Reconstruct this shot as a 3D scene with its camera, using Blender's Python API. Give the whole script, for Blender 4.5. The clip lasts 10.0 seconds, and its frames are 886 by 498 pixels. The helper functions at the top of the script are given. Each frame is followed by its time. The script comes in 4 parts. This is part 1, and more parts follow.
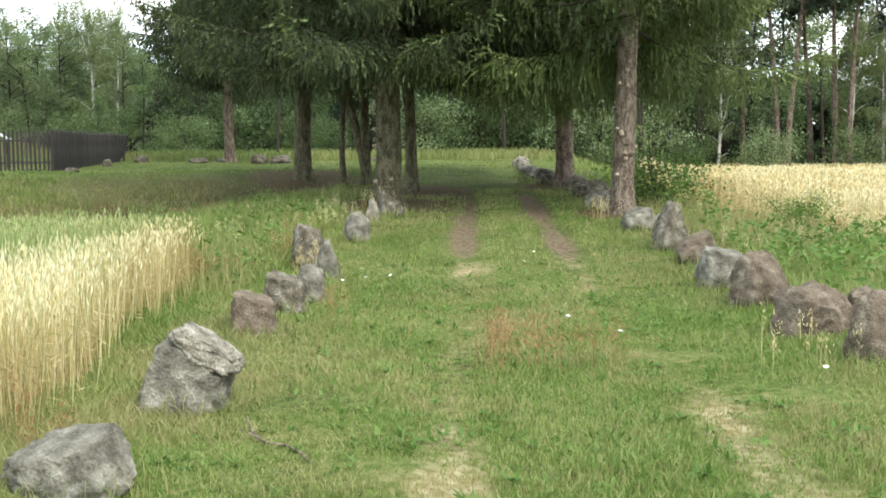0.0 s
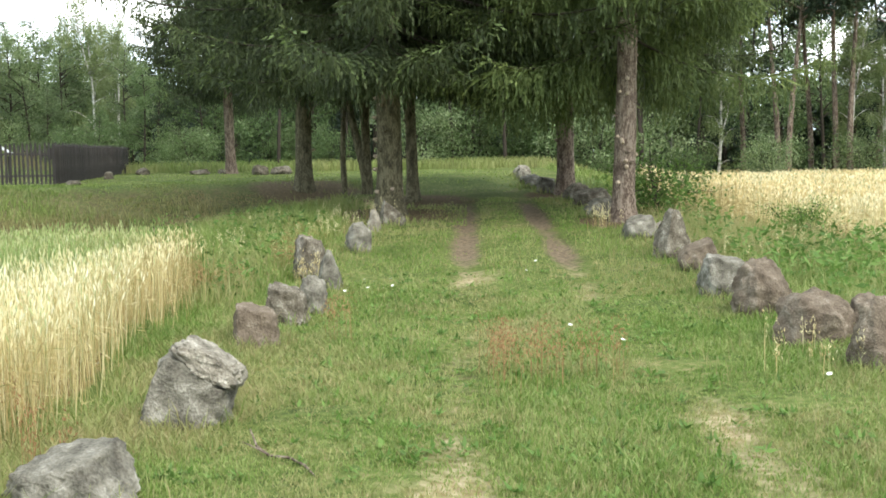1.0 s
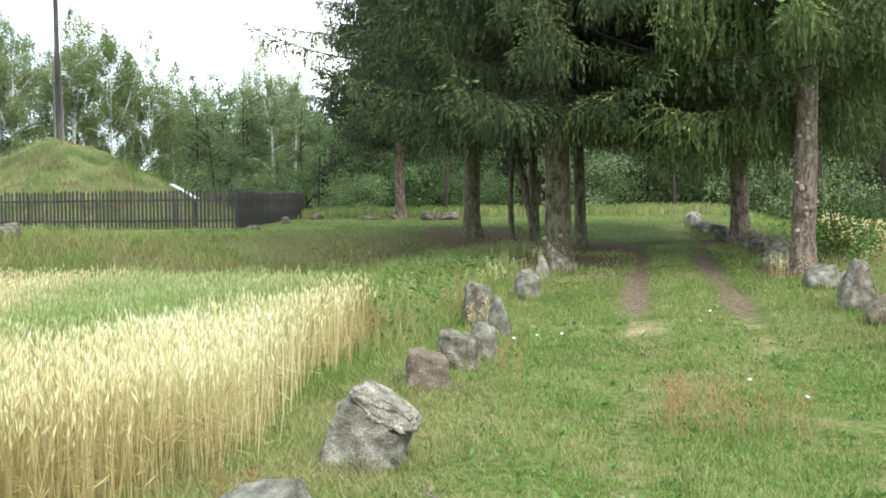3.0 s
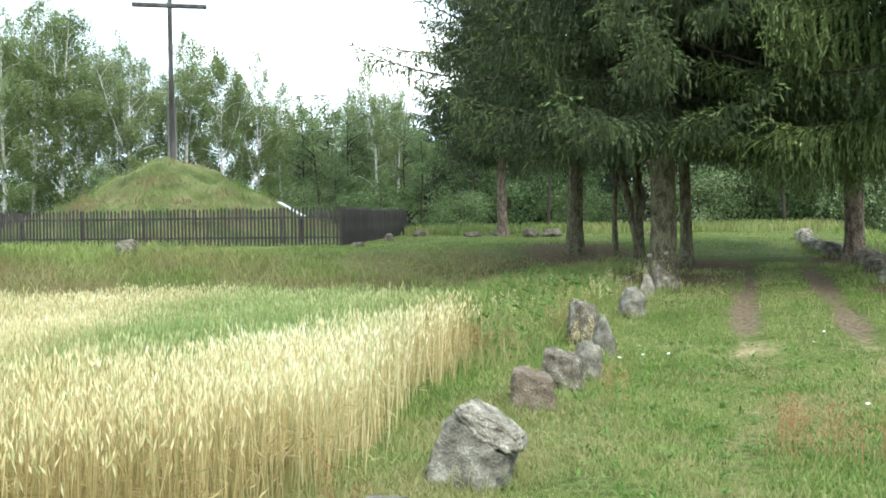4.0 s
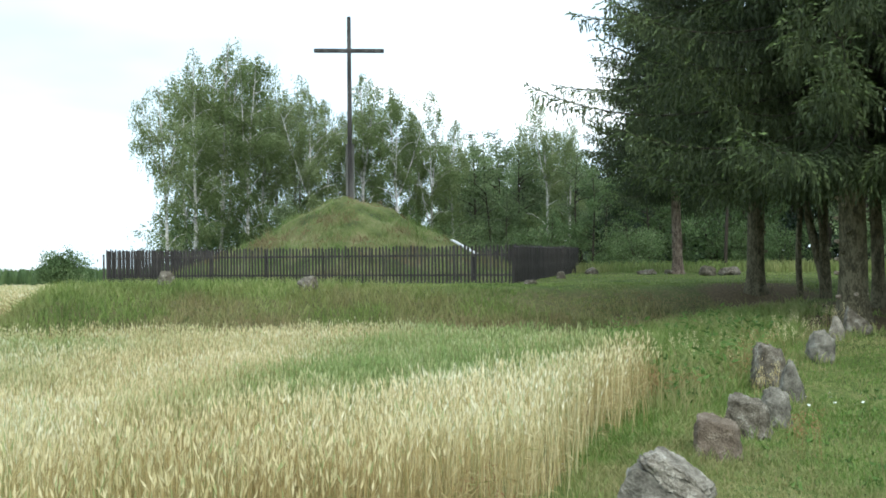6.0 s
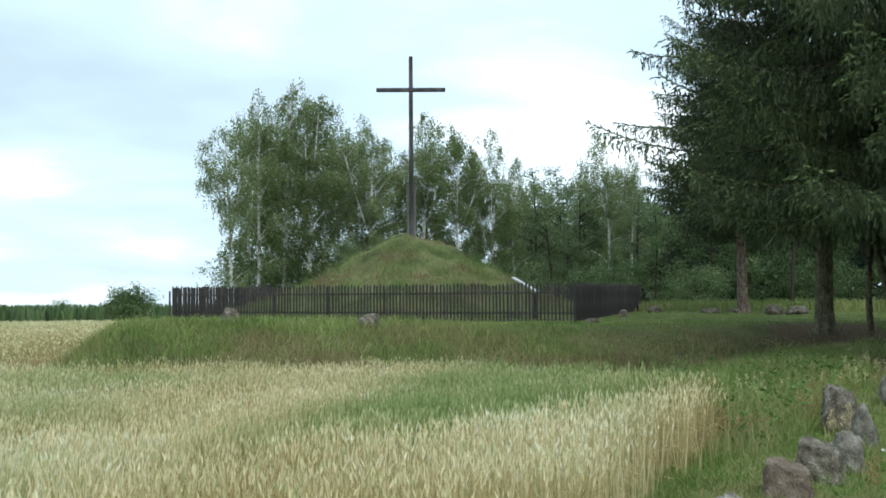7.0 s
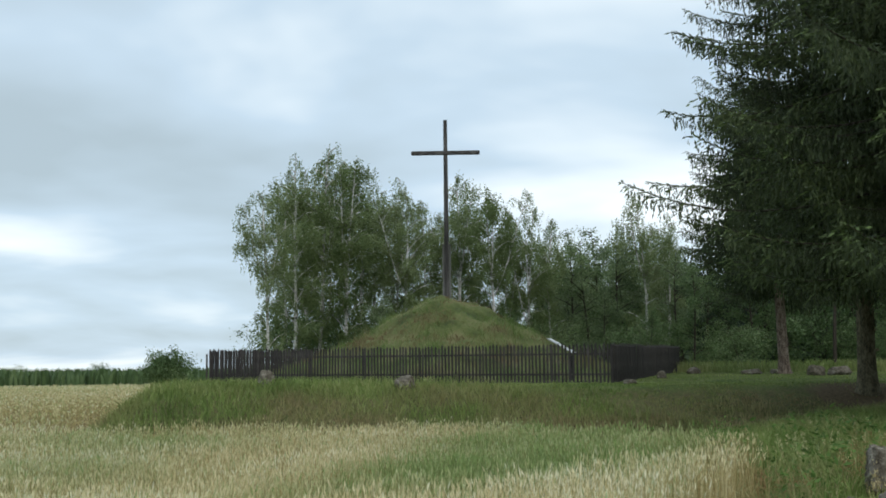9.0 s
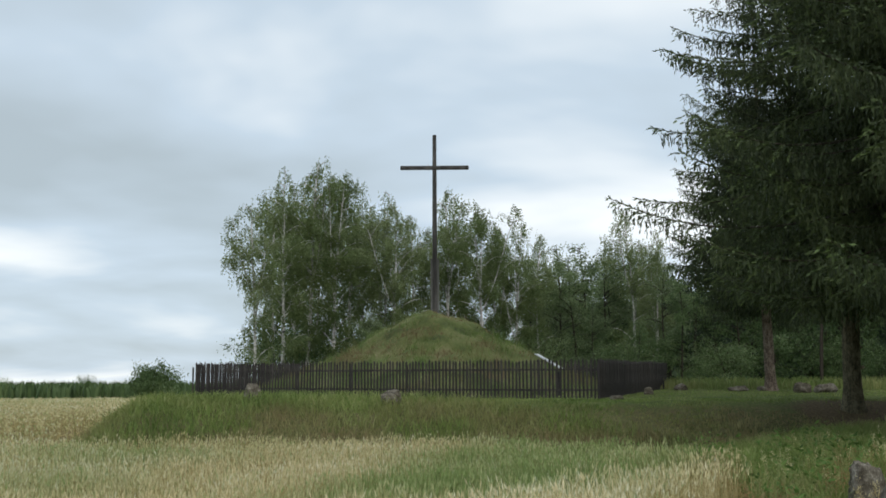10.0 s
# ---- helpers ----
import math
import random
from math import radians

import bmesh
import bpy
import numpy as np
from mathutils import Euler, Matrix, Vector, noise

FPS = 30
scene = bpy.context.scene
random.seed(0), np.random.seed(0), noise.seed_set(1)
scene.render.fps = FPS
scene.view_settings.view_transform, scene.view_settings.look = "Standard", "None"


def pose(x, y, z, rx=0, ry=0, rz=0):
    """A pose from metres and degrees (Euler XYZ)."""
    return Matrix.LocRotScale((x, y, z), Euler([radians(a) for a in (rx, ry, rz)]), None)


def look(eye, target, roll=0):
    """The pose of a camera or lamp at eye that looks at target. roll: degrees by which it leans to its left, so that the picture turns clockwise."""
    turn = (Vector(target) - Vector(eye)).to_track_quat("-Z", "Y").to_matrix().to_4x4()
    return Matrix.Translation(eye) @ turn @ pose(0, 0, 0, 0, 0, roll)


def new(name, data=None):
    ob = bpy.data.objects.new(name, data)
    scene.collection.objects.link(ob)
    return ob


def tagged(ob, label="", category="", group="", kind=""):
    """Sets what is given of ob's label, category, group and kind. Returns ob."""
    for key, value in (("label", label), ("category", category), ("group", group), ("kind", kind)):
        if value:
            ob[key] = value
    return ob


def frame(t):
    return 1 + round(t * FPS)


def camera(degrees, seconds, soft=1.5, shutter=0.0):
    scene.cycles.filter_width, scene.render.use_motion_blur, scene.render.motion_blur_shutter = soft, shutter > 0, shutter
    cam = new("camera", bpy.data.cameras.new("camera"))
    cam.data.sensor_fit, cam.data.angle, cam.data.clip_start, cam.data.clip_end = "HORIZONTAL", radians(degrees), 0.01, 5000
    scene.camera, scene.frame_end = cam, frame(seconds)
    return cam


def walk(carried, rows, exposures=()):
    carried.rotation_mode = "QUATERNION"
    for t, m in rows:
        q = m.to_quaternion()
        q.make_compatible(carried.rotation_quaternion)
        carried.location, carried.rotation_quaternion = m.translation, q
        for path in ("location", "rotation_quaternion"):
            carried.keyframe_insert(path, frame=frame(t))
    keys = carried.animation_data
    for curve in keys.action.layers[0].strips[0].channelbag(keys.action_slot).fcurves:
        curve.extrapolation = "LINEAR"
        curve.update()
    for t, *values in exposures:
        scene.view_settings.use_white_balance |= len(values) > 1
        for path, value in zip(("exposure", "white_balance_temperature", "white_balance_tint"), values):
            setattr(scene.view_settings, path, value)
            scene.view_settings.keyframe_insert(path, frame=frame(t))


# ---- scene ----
# ---- camera ----
cam = camera(47.27, 10.0, soft=1.75)
PATH = [  # seconds, x, y, z, yaw, pitch, roll
    (0, 0.003, 0.001, 1.599, 1.30, -5.31, 0.50),
    (0.5, 0.012, 0.002, 1.600, 1.28, -5.15, 0.86),
    (1, 0.003, -0.002, 1.610, 1.39, -4.80, 1.04),
    (1.5, -0.012, -0.003, 1.618, 3.09, -3.81, 1.22),
    (2, -0.030, -0.003, 1.624, 5.37, -3.18, 1.04),
    (2.5, -0.051, 0.005, 1.628, 7.85, -2.63, 0.89),
    (4, -0.096, -0.012, 1.650, 16.35, -1.07, 0.89),
    (4.5, -0.114, -0.021, 1.656, 18.94, -0.60, 0.88),
    (5, -0.139, -0.028, 1.667, 21.49, -0.21, 0.92),
    (5.5, -0.157, -0.037, 1.681, 23.75, 0.27, 0.80),
    (7, -0.192, -0.052, 1.712, 29.29, 3.25, 0.40),
    (7.5, -0.191, -0.060, 1.726, 30.19, 4.00, 0.42),
    (8, -0.199, -0.064, 1.745, 30.69, 4.86, 0.43),
    (8.5, -0.174, -0.065, 1.700, 31.17, 5.97, 0.38),
    (9, -0.141, -0.060, 1.670, 31.32, 6.81, 0.64),
    (9.5, -0.111, -0.052, 1.650, 30.65, 7.26, 0.58),
    (10, -0.103, -0.047, 1.645, 30.70, 7.67, 0.26),
]
walk(cam, [(t, pose(x, y, z, 90 + p, 0, w) @ pose(0, 0, 0, 0, 0, -r)) for t, x, y, z, w, p, r in PATH],
     exposures=[(0, 1.58, 7050, 10), (2.5, 1.67, 6850, 8), (4.5, 1.62, 6500, 5), (5.5, 1.25, 6450, 5), (7.0, 0.58, 6250, 5), (8.0, 0.3, 6350, 5), (9.0, 0.08, 6500, 7), (10.0, 0.0, 6750, 10)])

# ---- light ----
SUN_TURN, SUN_UP = radians(142), radians(50)
world = bpy.data.worlds.new("sky")
scene.world = world
world.use_nodes = True
wn = world.node_tree
wn.nodes.clear()


def wadd(kind, **values):
    n = wn.nodes.new(kind)
    for k, v in values.items():
        n.inputs[k.replace("_", " ")].default_value = v
    return n


sky = wn.nodes.new("ShaderNodeTexSky")
sky.sky_type, sky.sun_disc, sky.sun_elevation, sky.sun_rotation = "NISHITA", False, SUN_UP, SUN_TURN
dim = wadd("ShaderNodeVectorMath")
dim.operation = "SCALE"
dim.inputs["Scale"].default_value = 0.09
wn.links.new(sky.outputs[0], dim.inputs[0])
way = wn.nodes.new("ShaderNodeTexCoord")
split = wn.nodes.new("ShaderNodeSeparateXYZ")
wn.links.new(way.outputs["Generated"], split.inputs[0])
# the cloud layer is flat: its features shrink towards the horizon
lift = wadd("ShaderNodeMath")
lift.operation, lift.inputs[1].default_value = "ADD", 0.16
wn.links.new(split.outputs[2], lift.inputs[0])
flat = wn.nodes.new("ShaderNodeVectorMath")
flat.operation = "DIVIDE"
fuse = wn.nodes.new("ShaderNodeCombineXYZ")
for i in range(3):
    wn.links.new(lift.outputs[0], fuse.inputs[i])
wn.links.new(way.outputs["Generated"], flat.inputs[0])
wn.links.new(fuse.outputs[0], flat.inputs[1])
cloud = wadd("ShaderNodeTexNoise", Scale=0.9, Detail=4.0, Roughness=0.45, Distortion=0.3)
wn.links.new(flat.outputs[0], cloud.inputs["Vector"])
ramp = wn.nodes.new("ShaderNodeValToRGB")
el = ramp.color_ramp.elements
el[0].position, el[0].color = 0.36, (0.45, 0.545, 0.615, 1)
el[1].position, el[1].color = 0.71, (0.98, 1.05, 1.1, 1)
mid = el.new(0.52)
mid.color = (0.58, 0.71, 0.84, 1)
wn.links.new(cloud.outputs[0], ramp.inputs[0])
cover = wadd("ShaderNodeMixRGB", Fac=0.9)
wn.links.new(dim.outputs[0], cover.inputs[1])
wn.links.new(ramp.outputs[0], cover.inputs[2])
back = wadd("ShaderNodeBackground", Strength=1.06)
wn.links.new(cover.outputs[0], back.inputs[0])
wout = wn.nodes.new("ShaderNodeOutputWorld")
wn.links.new(back.outputs[0], wout.inputs[0])

sun = new("sun", bpy.data.lights.new("sun", "SUN"))
sun.data.energy, sun.data.angle, sun.data.color = 1.3, radians(40), (1.0, 0.96, 0.88)
sun.matrix_world = look((math.sin(SUN_TURN) * math.cos(SUN_UP) * 50, math.cos(SUN_TURN) * math.cos(SUN_UP) * 50, math.sin(SUN_UP) * 50), (0, 0, 0))


# ---- materials ----
def material(name, colours, scale=6.0, detail=6.0, rough=0.85, bump=0.0, fine=0.0, fine_scale=60.0, stretch=(1, 1, 1), island=0.0,
             tint=None, leaf=0.0, grey=None, metal=0.0):
    """A surface of several colours mixed by noise at two scales; island varies it from piece to piece; tint is the name of a mesh
    attribute that mixes in the colour grey; leaf is the share of light that shines through."""
    m = bpy.data.materials.new(name)
    m.use_nodes = True
    t = m.node_tree
    b = t.nodes["Principled BSDF"]
    b.inputs["Roughness"].default_value = rough
    b.inputs["Metallic"].default_value = metal
    b.inputs["Specular IOR Level"].default_value = 0.3
    co = t.nodes.new("ShaderNodeTexCoord")
    mp = t.nodes.new("ShaderNodeMapping")
    mp.inputs["Scale"].default_value = stretch
    t.links.new(co.outputs["Object"], mp.inputs[0])
    big = t.nodes.new("ShaderNodeTexNoise")
    big.inputs["Scale"].default_value, big.inputs["Detail"].default_value = scale, detail
    t.links.new(mp.outputs[0], big.inputs["Vector"])
    small = t.nodes.new("ShaderNodeTexNoise")
    small.inputs["Scale"].default_value, small.inputs["Detail"].default_value = fine_scale, 3
    t.links.new(mp.outputs[0], small.inputs["Vector"])
    add = t.nodes.new("ShaderNodeMath")
    add.operation = "MULTIPLY_ADD"
    t.links.new(small.outputs[0], add.inputs[0])
    add.inputs[1].default_value = fine
    t.links.new(big.outputs[0], add.inputs[2])
    value = add.outputs[0]
    if island:
        g = t.nodes.new("ShaderNodeNewGeometry")
        ob = t.nodes.new("ShaderNodeObjectInfo")
        s = t.nodes.new("ShaderNodeMath")
        s.operation = "ADD"
        t.links.new(g.outputs["Random Per Island"], s.inputs[0])
        t.links.new(ob.outputs["Random"], s.inputs[1])
        k = t.nodes.new("ShaderNodeMath")
        k.operation = "MULTIPLY_ADD"
        t.links.new(s.outputs[0], k.inputs[0])
        k.inputs[1].default_value = island * 0.5
        t.links.new(value, k.inputs[2])
        value = k.outputs[0]
    r = t.nodes.new("ShaderNodeValToRGB")
    mean = 0.5 + fine * 0.5 + island * 0.5
    half = 0.16 + 0.1 * fine + island * 0.28
    els = r.color_ramp.elements
    while len(els) < len(colours):
        els.new(0.5)
    for i, c in enumerate(colours):
        els[i].position = mean - half + 2 * half * i / (len(colours) - 1)
        els[i].color = (*c, 1)
    t.links.new(value, r.inputs[0])
    colour = r.outputs[0]
    if tint:
        a = t.nodes.new("ShaderNodeAttribute")
        a.attribute_name = tint
        mx = t.nodes.new("ShaderNodeMixRGB")
        t.links.new(a.outputs["Fac"], mx.inputs[0])
        t.links.new(colour, mx.inputs[1])
        mx.inputs[2].default_value = (*grey, 1)
        colour = mx.outputs[0]
    t.links.new(colour, b.inputs["Base Color"])
    if bump:
        bm = t.nodes.new("ShaderNodeBump")
        bm.inputs["Strength"].default_value, bm.inputs["Distance"].default_value = bump, 0.03
        t.links.new(value, bm.inputs["Height"])
        t.links.new(bm.outputs[0], b.inputs["Normal"])
    if leaf:
        tr = t.nodes.new("ShaderNodeBsdfTranslucent")
        t.links.new(colour, tr.inputs[0])
        mix = t.nodes.new("ShaderNodeMixShader")
        mix.inputs[0].default_value = leaf
        t.links.new(b.outputs[0], mix.inputs[1])
        t.links.new(tr.outputs[0], mix.inputs[2])
        t.links.new(mix.outputs[0], t.nodes["Material Output"].inputs[0])
    return m


GRANITE = material("granite", [(0.05, 0.045, 0.036), (0.1, 0.092, 0.074), (0.15, 0.14, 0.114), (0.205, 0.192, 0.16), (0.32, 0.305, 0.262)], 7, 12, 0.94, 1.0, 0.42, 60)
GRANITE_DARK = material("dark_granite", [(0.038, 0.031, 0.023), (0.085, 0.072, 0.053), (0.13, 0.113, 0.086), (0.18, 0.16, 0.128), (0.32, 0.3, 0.25)], 8, 12, 0.94, 1.0, 0.6, 60)
GRANITE_PINK = material("pink_granite", [(0.075, 0.057, 0.042), (0.115, 0.089, 0.065), (0.145, 0.114, 0.085), (0.175, 0.14, 0.106), (0.25, 0.21, 0.165)], 8, 12, 0.94, 1.0, 0.6, 60)
GRANITE_PALE = material("pale_granite", [(0.1, 0.088, 0.07), (0.19, 0.17, 0.137), (0.28, 0.255, 0.21), (0.42, 0.395, 0.34)], 9, 12, 0.94, 1.0, 0.6, 60)
BARK = material("spruce_bark", [(0.06, 0.042, 0.032), (0.12, 0.088, 0.068), (0.17, 0.13, 0.1), (0.25, 0.2, 0.16)], 11, 8, 0.95, 1.0, 0.9, 45, (1, 1, 0.4))
BARK_GREEN = material("mossy_bark", [(0.045, 0.038, 0.024), (0.085, 0.075, 0.045), (0.12, 0.107, 0.062), (0.17, 0.15, 0.095)], 11, 8, 0.95, 1.0, 0.9, 45, (1, 1, 0.4))
KNOT = material("knot_wood", [(0.2, 0.15, 0.11), (0.36, 0.29, 0.22), (0.48, 0.4, 0.31)], 20, 4, 0.9, 0.4)
BIRCH_BARK = material("birch_bark", [(0.08, 0.075, 0.07), (0.38, 0.365, 0.34), (0.56, 0.545, 0.51), (0.64, 0.62, 0.58)], 2.2, 6, 0.8, 0.3, 0.3, 14, (1, 1, 2.2))
TWIG = material("twig_wood", [(0.025, 0.02, 0.015), (0.055, 0.045, 0.035)], 8, 4, 0.9)
NEEDLES = material("spruce_needles", [(0.021, 0.03, 0.013), (0.037, 0.052, 0.021), (0.057, 0.079, 0.031), (0.078, 0.103, 0.039)], 0.8, 3, 0.6, island=0.5, leaf=0.25, tint="dry", grey=(0.16, 0.23, 0.075))
# lighter copy of the needles: light on the front branches put into the colour
NEEDLES_LIGHT = material("lit_spruce_needles", [(0.062, 0.09, 0.033), (0.108, 0.15, 0.052), (0.16, 0.212, 0.075), (0.215, 0.27, 0.1)], 0.8, 3, 0.6, island=0.5, leaf=0.4, tint="dry", grey=(0.29, 0.37, 0.13))
BIRCH_LEAF = material("birch_leaves", [(0.1, 0.14, 0.052), (0.155, 0.205, 0.08), (0.205, 0.26, 0.112), (0.28, 0.33, 0.175)], 0.35, 3, 0.7, island=0.5, leaf=0.45)
WOOD_LEAF = material("wood_leaves", [(0.055, 0.09, 0.034), (0.1, 0.16, 0.06), (0.155, 0.225, 0.09), (0.23, 0.295, 0.15)], 0.3, 3, 0.65, island=0.7, leaf=0.35)
WILLOW_LEAF = material("silvery_leaves", [(0.085, 0.125, 0.055), (0.14, 0.195, 0.09), (0.2, 0.262, 0.13), (0.29, 0.345, 0.22)], 0.3, 3, 0.5, island=0.7, leaf=0.4)
PINE_LEAF = material("dark_needles", [(0.018, 0.032, 0.019), (0.036, 0.06, 0.032), (0.062, 0.095, 0.046)], 0.4, 3, 0.6, island=0.6, leaf=0.1)
GRASS = material("grass_blades", [(0.06, 0.11, 0.022), (0.125, 0.21, 0.045), (0.19, 0.285, 0.068), (0.28, 0.33, 0.12)], 0.5, 4, 0.6, island=0.7, leaf=0.35, tint="dry", grey=(0.37, 0.32, 0.16))
BANK_GRASS = material("rough_grass", [(0.085, 0.132, 0.034), (0.155, 0.225, 0.057), (0.23, 0.295, 0.084), (0.32, 0.35, 0.14)], 0.4, 4, 0.7, island=0.7, leaf=0.3, tint="dry", grey=(0.27, 0.22, 0.11))
MOUND_GRASS = material("mound_grass", [(0.06, 0.1, 0.028), (0.11, 0.175, 0.045), (0.165, 0.235, 0.068), (0.26, 0.29, 0.12)], 0.9, 5, 0.7, island=0.6, leaf=0.3, tint="dry", grey=(0.2, 0.15, 0.078))
WEED = material("weed_leaves", [(0.065, 0.125, 0.028), (0.12, 0.22, 0.048), (0.18, 0.3, 0.075)], 0.6, 4, 0.55, island=0.7, leaf=0.42)
SORREL = material("rusty_sorrel", [(0.24, 0.13, 0.06), (0.37, 0.21, 0.105), (0.46, 0.3, 0.16)], 1, 3, 0.8, island=0.6, leaf=0.3)
WHEAT = material("ripe_wheat", [(0.44, 0.365, 0.18), (0.68, 0.595, 0.33), (0.8, 0.72, 0.45), (0.86, 0.82, 0.6)], 0.35, 4, 0.6, island=0.7, leaf=0.35, tint="dry", grey=(0.24, 0.34, 0.11))
STRAW = material("wheat_straw", [(0.22, 0.16, 0.065), (0.43, 0.335, 0.15), (0.61, 0.51, 0.265), (0.73, 0.65, 0.39)], 0.35, 4, 0.65, island=0.75, leaf=0.3, tint="dry", grey=(0.15, 0.22, 0.065))
GOLD_WHEAT = material("golden_wheat", [(0.46, 0.33, 0.14), (0.66, 0.53, 0.26), (0.8, 0.68, 0.39), (0.87, 0.79, 0.53)], 0.35, 4, 0.6, island=0.6, leaf=0.35, tint="dry", grey=(0.2, 0.26, 0.1))
CORN = material("maize_leaves", [(0.045, 0.08, 0.03), (0.085, 0.14, 0.05), (0.14, 0.2, 0.08)], 0.1, 3, 0.6, island=0.6, leaf=0.2)
FENCE = material("dark_stained_wood", [(0.02, 0.018, 0.018), (0.04, 0.035, 0.034), (0.075, 0.066, 0.062)], 6, 5, 0.75, 0.3, 0.4, 40, (1, 1, 0.15), island=0.4)
CROSS = material("weathered_timber", [(0.022, 0.021, 0.02), (0.055, 0.052, 0.05), (0.11, 0.105, 0.1)], 5, 6, 0.9, 0.5, 0.4, 30, (1, 1, 0.1))
PALE_TIMBER = material("silvered_timber", [(0.075, 0.077, 0.07), (0.135, 0.137, 0.125), (0.21, 0.213, 0.2)], 5, 6, 0.9, 0.5, 0.4, 30, (1, 1, 0.1))
PANEL = material("white_board", [(0.42, 0.44, 0.46), (0.54, 0.56, 0.58)], 3, 4, 0.5)
PETAL = material("white_petals", [(0.7, 0.7, 0.66), (0.82, 0.82, 0.8)], 3, 2, 0.6)
MOUND = material("mound_turf", [(0.045, 0.06, 0.02), (0.085, 0.105, 0.032), (0.12, 0.13, 0.05), (0.17, 0.15, 0.075)], 0.9, 7, 0.95, 0.6, 0.4, 9)


def ground_material():
    m = bpy.data.materials.new("meadow_ground")
    m.use_nodes = True
    t = m.node_tree
    b = t.nodes["Principled BSDF"]
    b.inputs["Roughness"].default_value = 0.95
    b.inputs["Specular IOR Level"].default_value = 0.1
    co = t.nodes.new("ShaderNodeTexCoord")

    def noise_at(scale, detail):
        n = t.nodes.new("ShaderNodeTexNoise")
        n.inputs["Scale"].default_value, n.inputs["Detail"].default_value = scale, detail
        t.links.new(co.outputs["Object"], n.inputs["Vector"])
        return n.outputs[0]

    def ramp_of(value, stops):
        r = t.nodes.new("ShaderNodeValToRGB")
        while len(r.color_ramp.elements) < len(stops):
            r.color_ramp.elements.new(0.5)
        for e, (p, c) in zip(r.color_ramp.elements, stops):
            e.position, e.color = p, (*c, 1)
        t.links.new(value, r.inputs[0])
        return r.outputs[0]

    fine, broad = noise_at(14, 8), noise_at(0.7, 5)
    mixed = t.nodes.new("ShaderNodeMath")
    mixed.operation = "MULTIPLY_ADD"
    t.links.new(broad, mixed.inputs[0])
    mixed.inputs[1].default_value = 0.6
    t.links.new(fine, mixed.inputs[2])
    colour = ramp_of(mixed.outputs[0], [(0.55, (0.035, 0.05, 0.014)), (0.74, (0.075, 0.105, 0.027)), (0.9, (0.12, 0.145, 0.045)), (1.02, (0.19, 0.17, 0.08))])
    for name, stops in (("straw", [(0.35, (0.2, 0.16, 0.075)), (0.65, (0.37, 0.31, 0.2))]), ("soil", [(0.3, (0.08, 0.06, 0.04)), (0.7, (0.22, 0.17, 0.115))]),
                        ("field", [(0.3, (0.13, 0.095, 0.04)), (0.7, (0.26, 0.2, 0.09))]), ("litter", [(0.3, (0.065, 0.05, 0.028)), (0.7, (0.15, 0.112, 0.064))])):
        a = t.nodes.new("ShaderNodeAttribute")
        a.attribute_name = name
        lim = t.nodes.new("ShaderNodeMath")
        lim.operation = "MULTIPLY_ADD"
        t.links.new(a.outputs["Fac"], lim.inputs[0])
        lim.inputs[1].default_value = 2.2
        sub = t.nodes.new("ShaderNodeMath")
        sub.operation = "MULTIPLY_ADD"
        t.links.new(noise_at(5, 6), sub.inputs[0])
        sub.inputs[1].default_value, sub.inputs[2].default_value = 1.8, -1.5
        t.links.new(sub.outputs[0], lim.inputs[2])
        lim.use_clamp = True
        mx = t.nodes.new("ShaderNodeMixRGB")
        t.links.new(lim.outputs[0], mx.inputs[0])
        t.links.new(colour, mx.inputs[1])
        t.links.new(ramp_of(fine, stops), mx.inputs[2])
        colour = mx.outputs[0]
    t.links.new(colour, b.inputs["Base Color"])
    bm = t.nodes.new("ShaderNodeBump")
    bm.inputs["Strength"].default_value, bm.inputs["Distance"].default_value = 0.8, 0.04
    t.links.new(fine, bm.inputs["Height"])
    t.links.new(bm.outputs[0], b.inputs["Normal"])
    return m


# ---- mesh helpers ----
def mesh_of(name, verts, faces, mat, smooth=False, fields=None):
    """A mesh from an array of points and an array of triangles or quads, with point attributes."""
    verts, faces = np.asarray(verts, np.float32), np.asarray(faces, np.int32)
    me = bpy.data.meshes.new(name)
    me.vertices.add(len(verts))
    me.vertices.foreach_set("co", verts.ravel())
    n, k = faces.shape
    me.loops.add(n * k)
    me.loops.foreach_set("vertex_index", faces.ravel())
    me.polygons.add(n)
    me.polygons.foreach_set("loop_start", np.arange(n, dtype=np.int32) * k)
    me.polygons.foreach_set("loop_total", np.full(n, k, np.int32))
    me.polygons.foreach_set("use_smooth", np.full(n, smooth))
    for key, values in (fields or {}).items():
        me.attributes.new(key, "FLOAT", "POINT").data.foreach_set("value", np.asarray(values, np.float32))
    me.materials.append(mat)
    me.update(calc_edges=True)
    return me


def part(name, bm, mat, parent=None, label="", smooth=False):
    """Links a bmesh as one mesh object under a thing or a part."""
    me = bpy.data.meshes.new(name)
    bm.to_mesh(me)
    bm.free()
    me.materials.append(mat)
    if smooth:
        me.polygons.foreach_set("use_smooth", np.full(len(me.polygons), True))
    ob = new(name, me)
    ob.parent = parent
    return tagged(ob, label)


def box(bm, size, m=Matrix(), bevel=0.0):
    made = bmesh.ops.create_cube(bm, size=1, matrix=m @ Matrix.Diagonal((*size, 1)))
    if bevel:
        edges = list({e for v in made["verts"] for e in v.link_edges})
        bmesh.ops.bevel(bm, geom=edges, offset=bevel, segments=1, affect="EDGES")


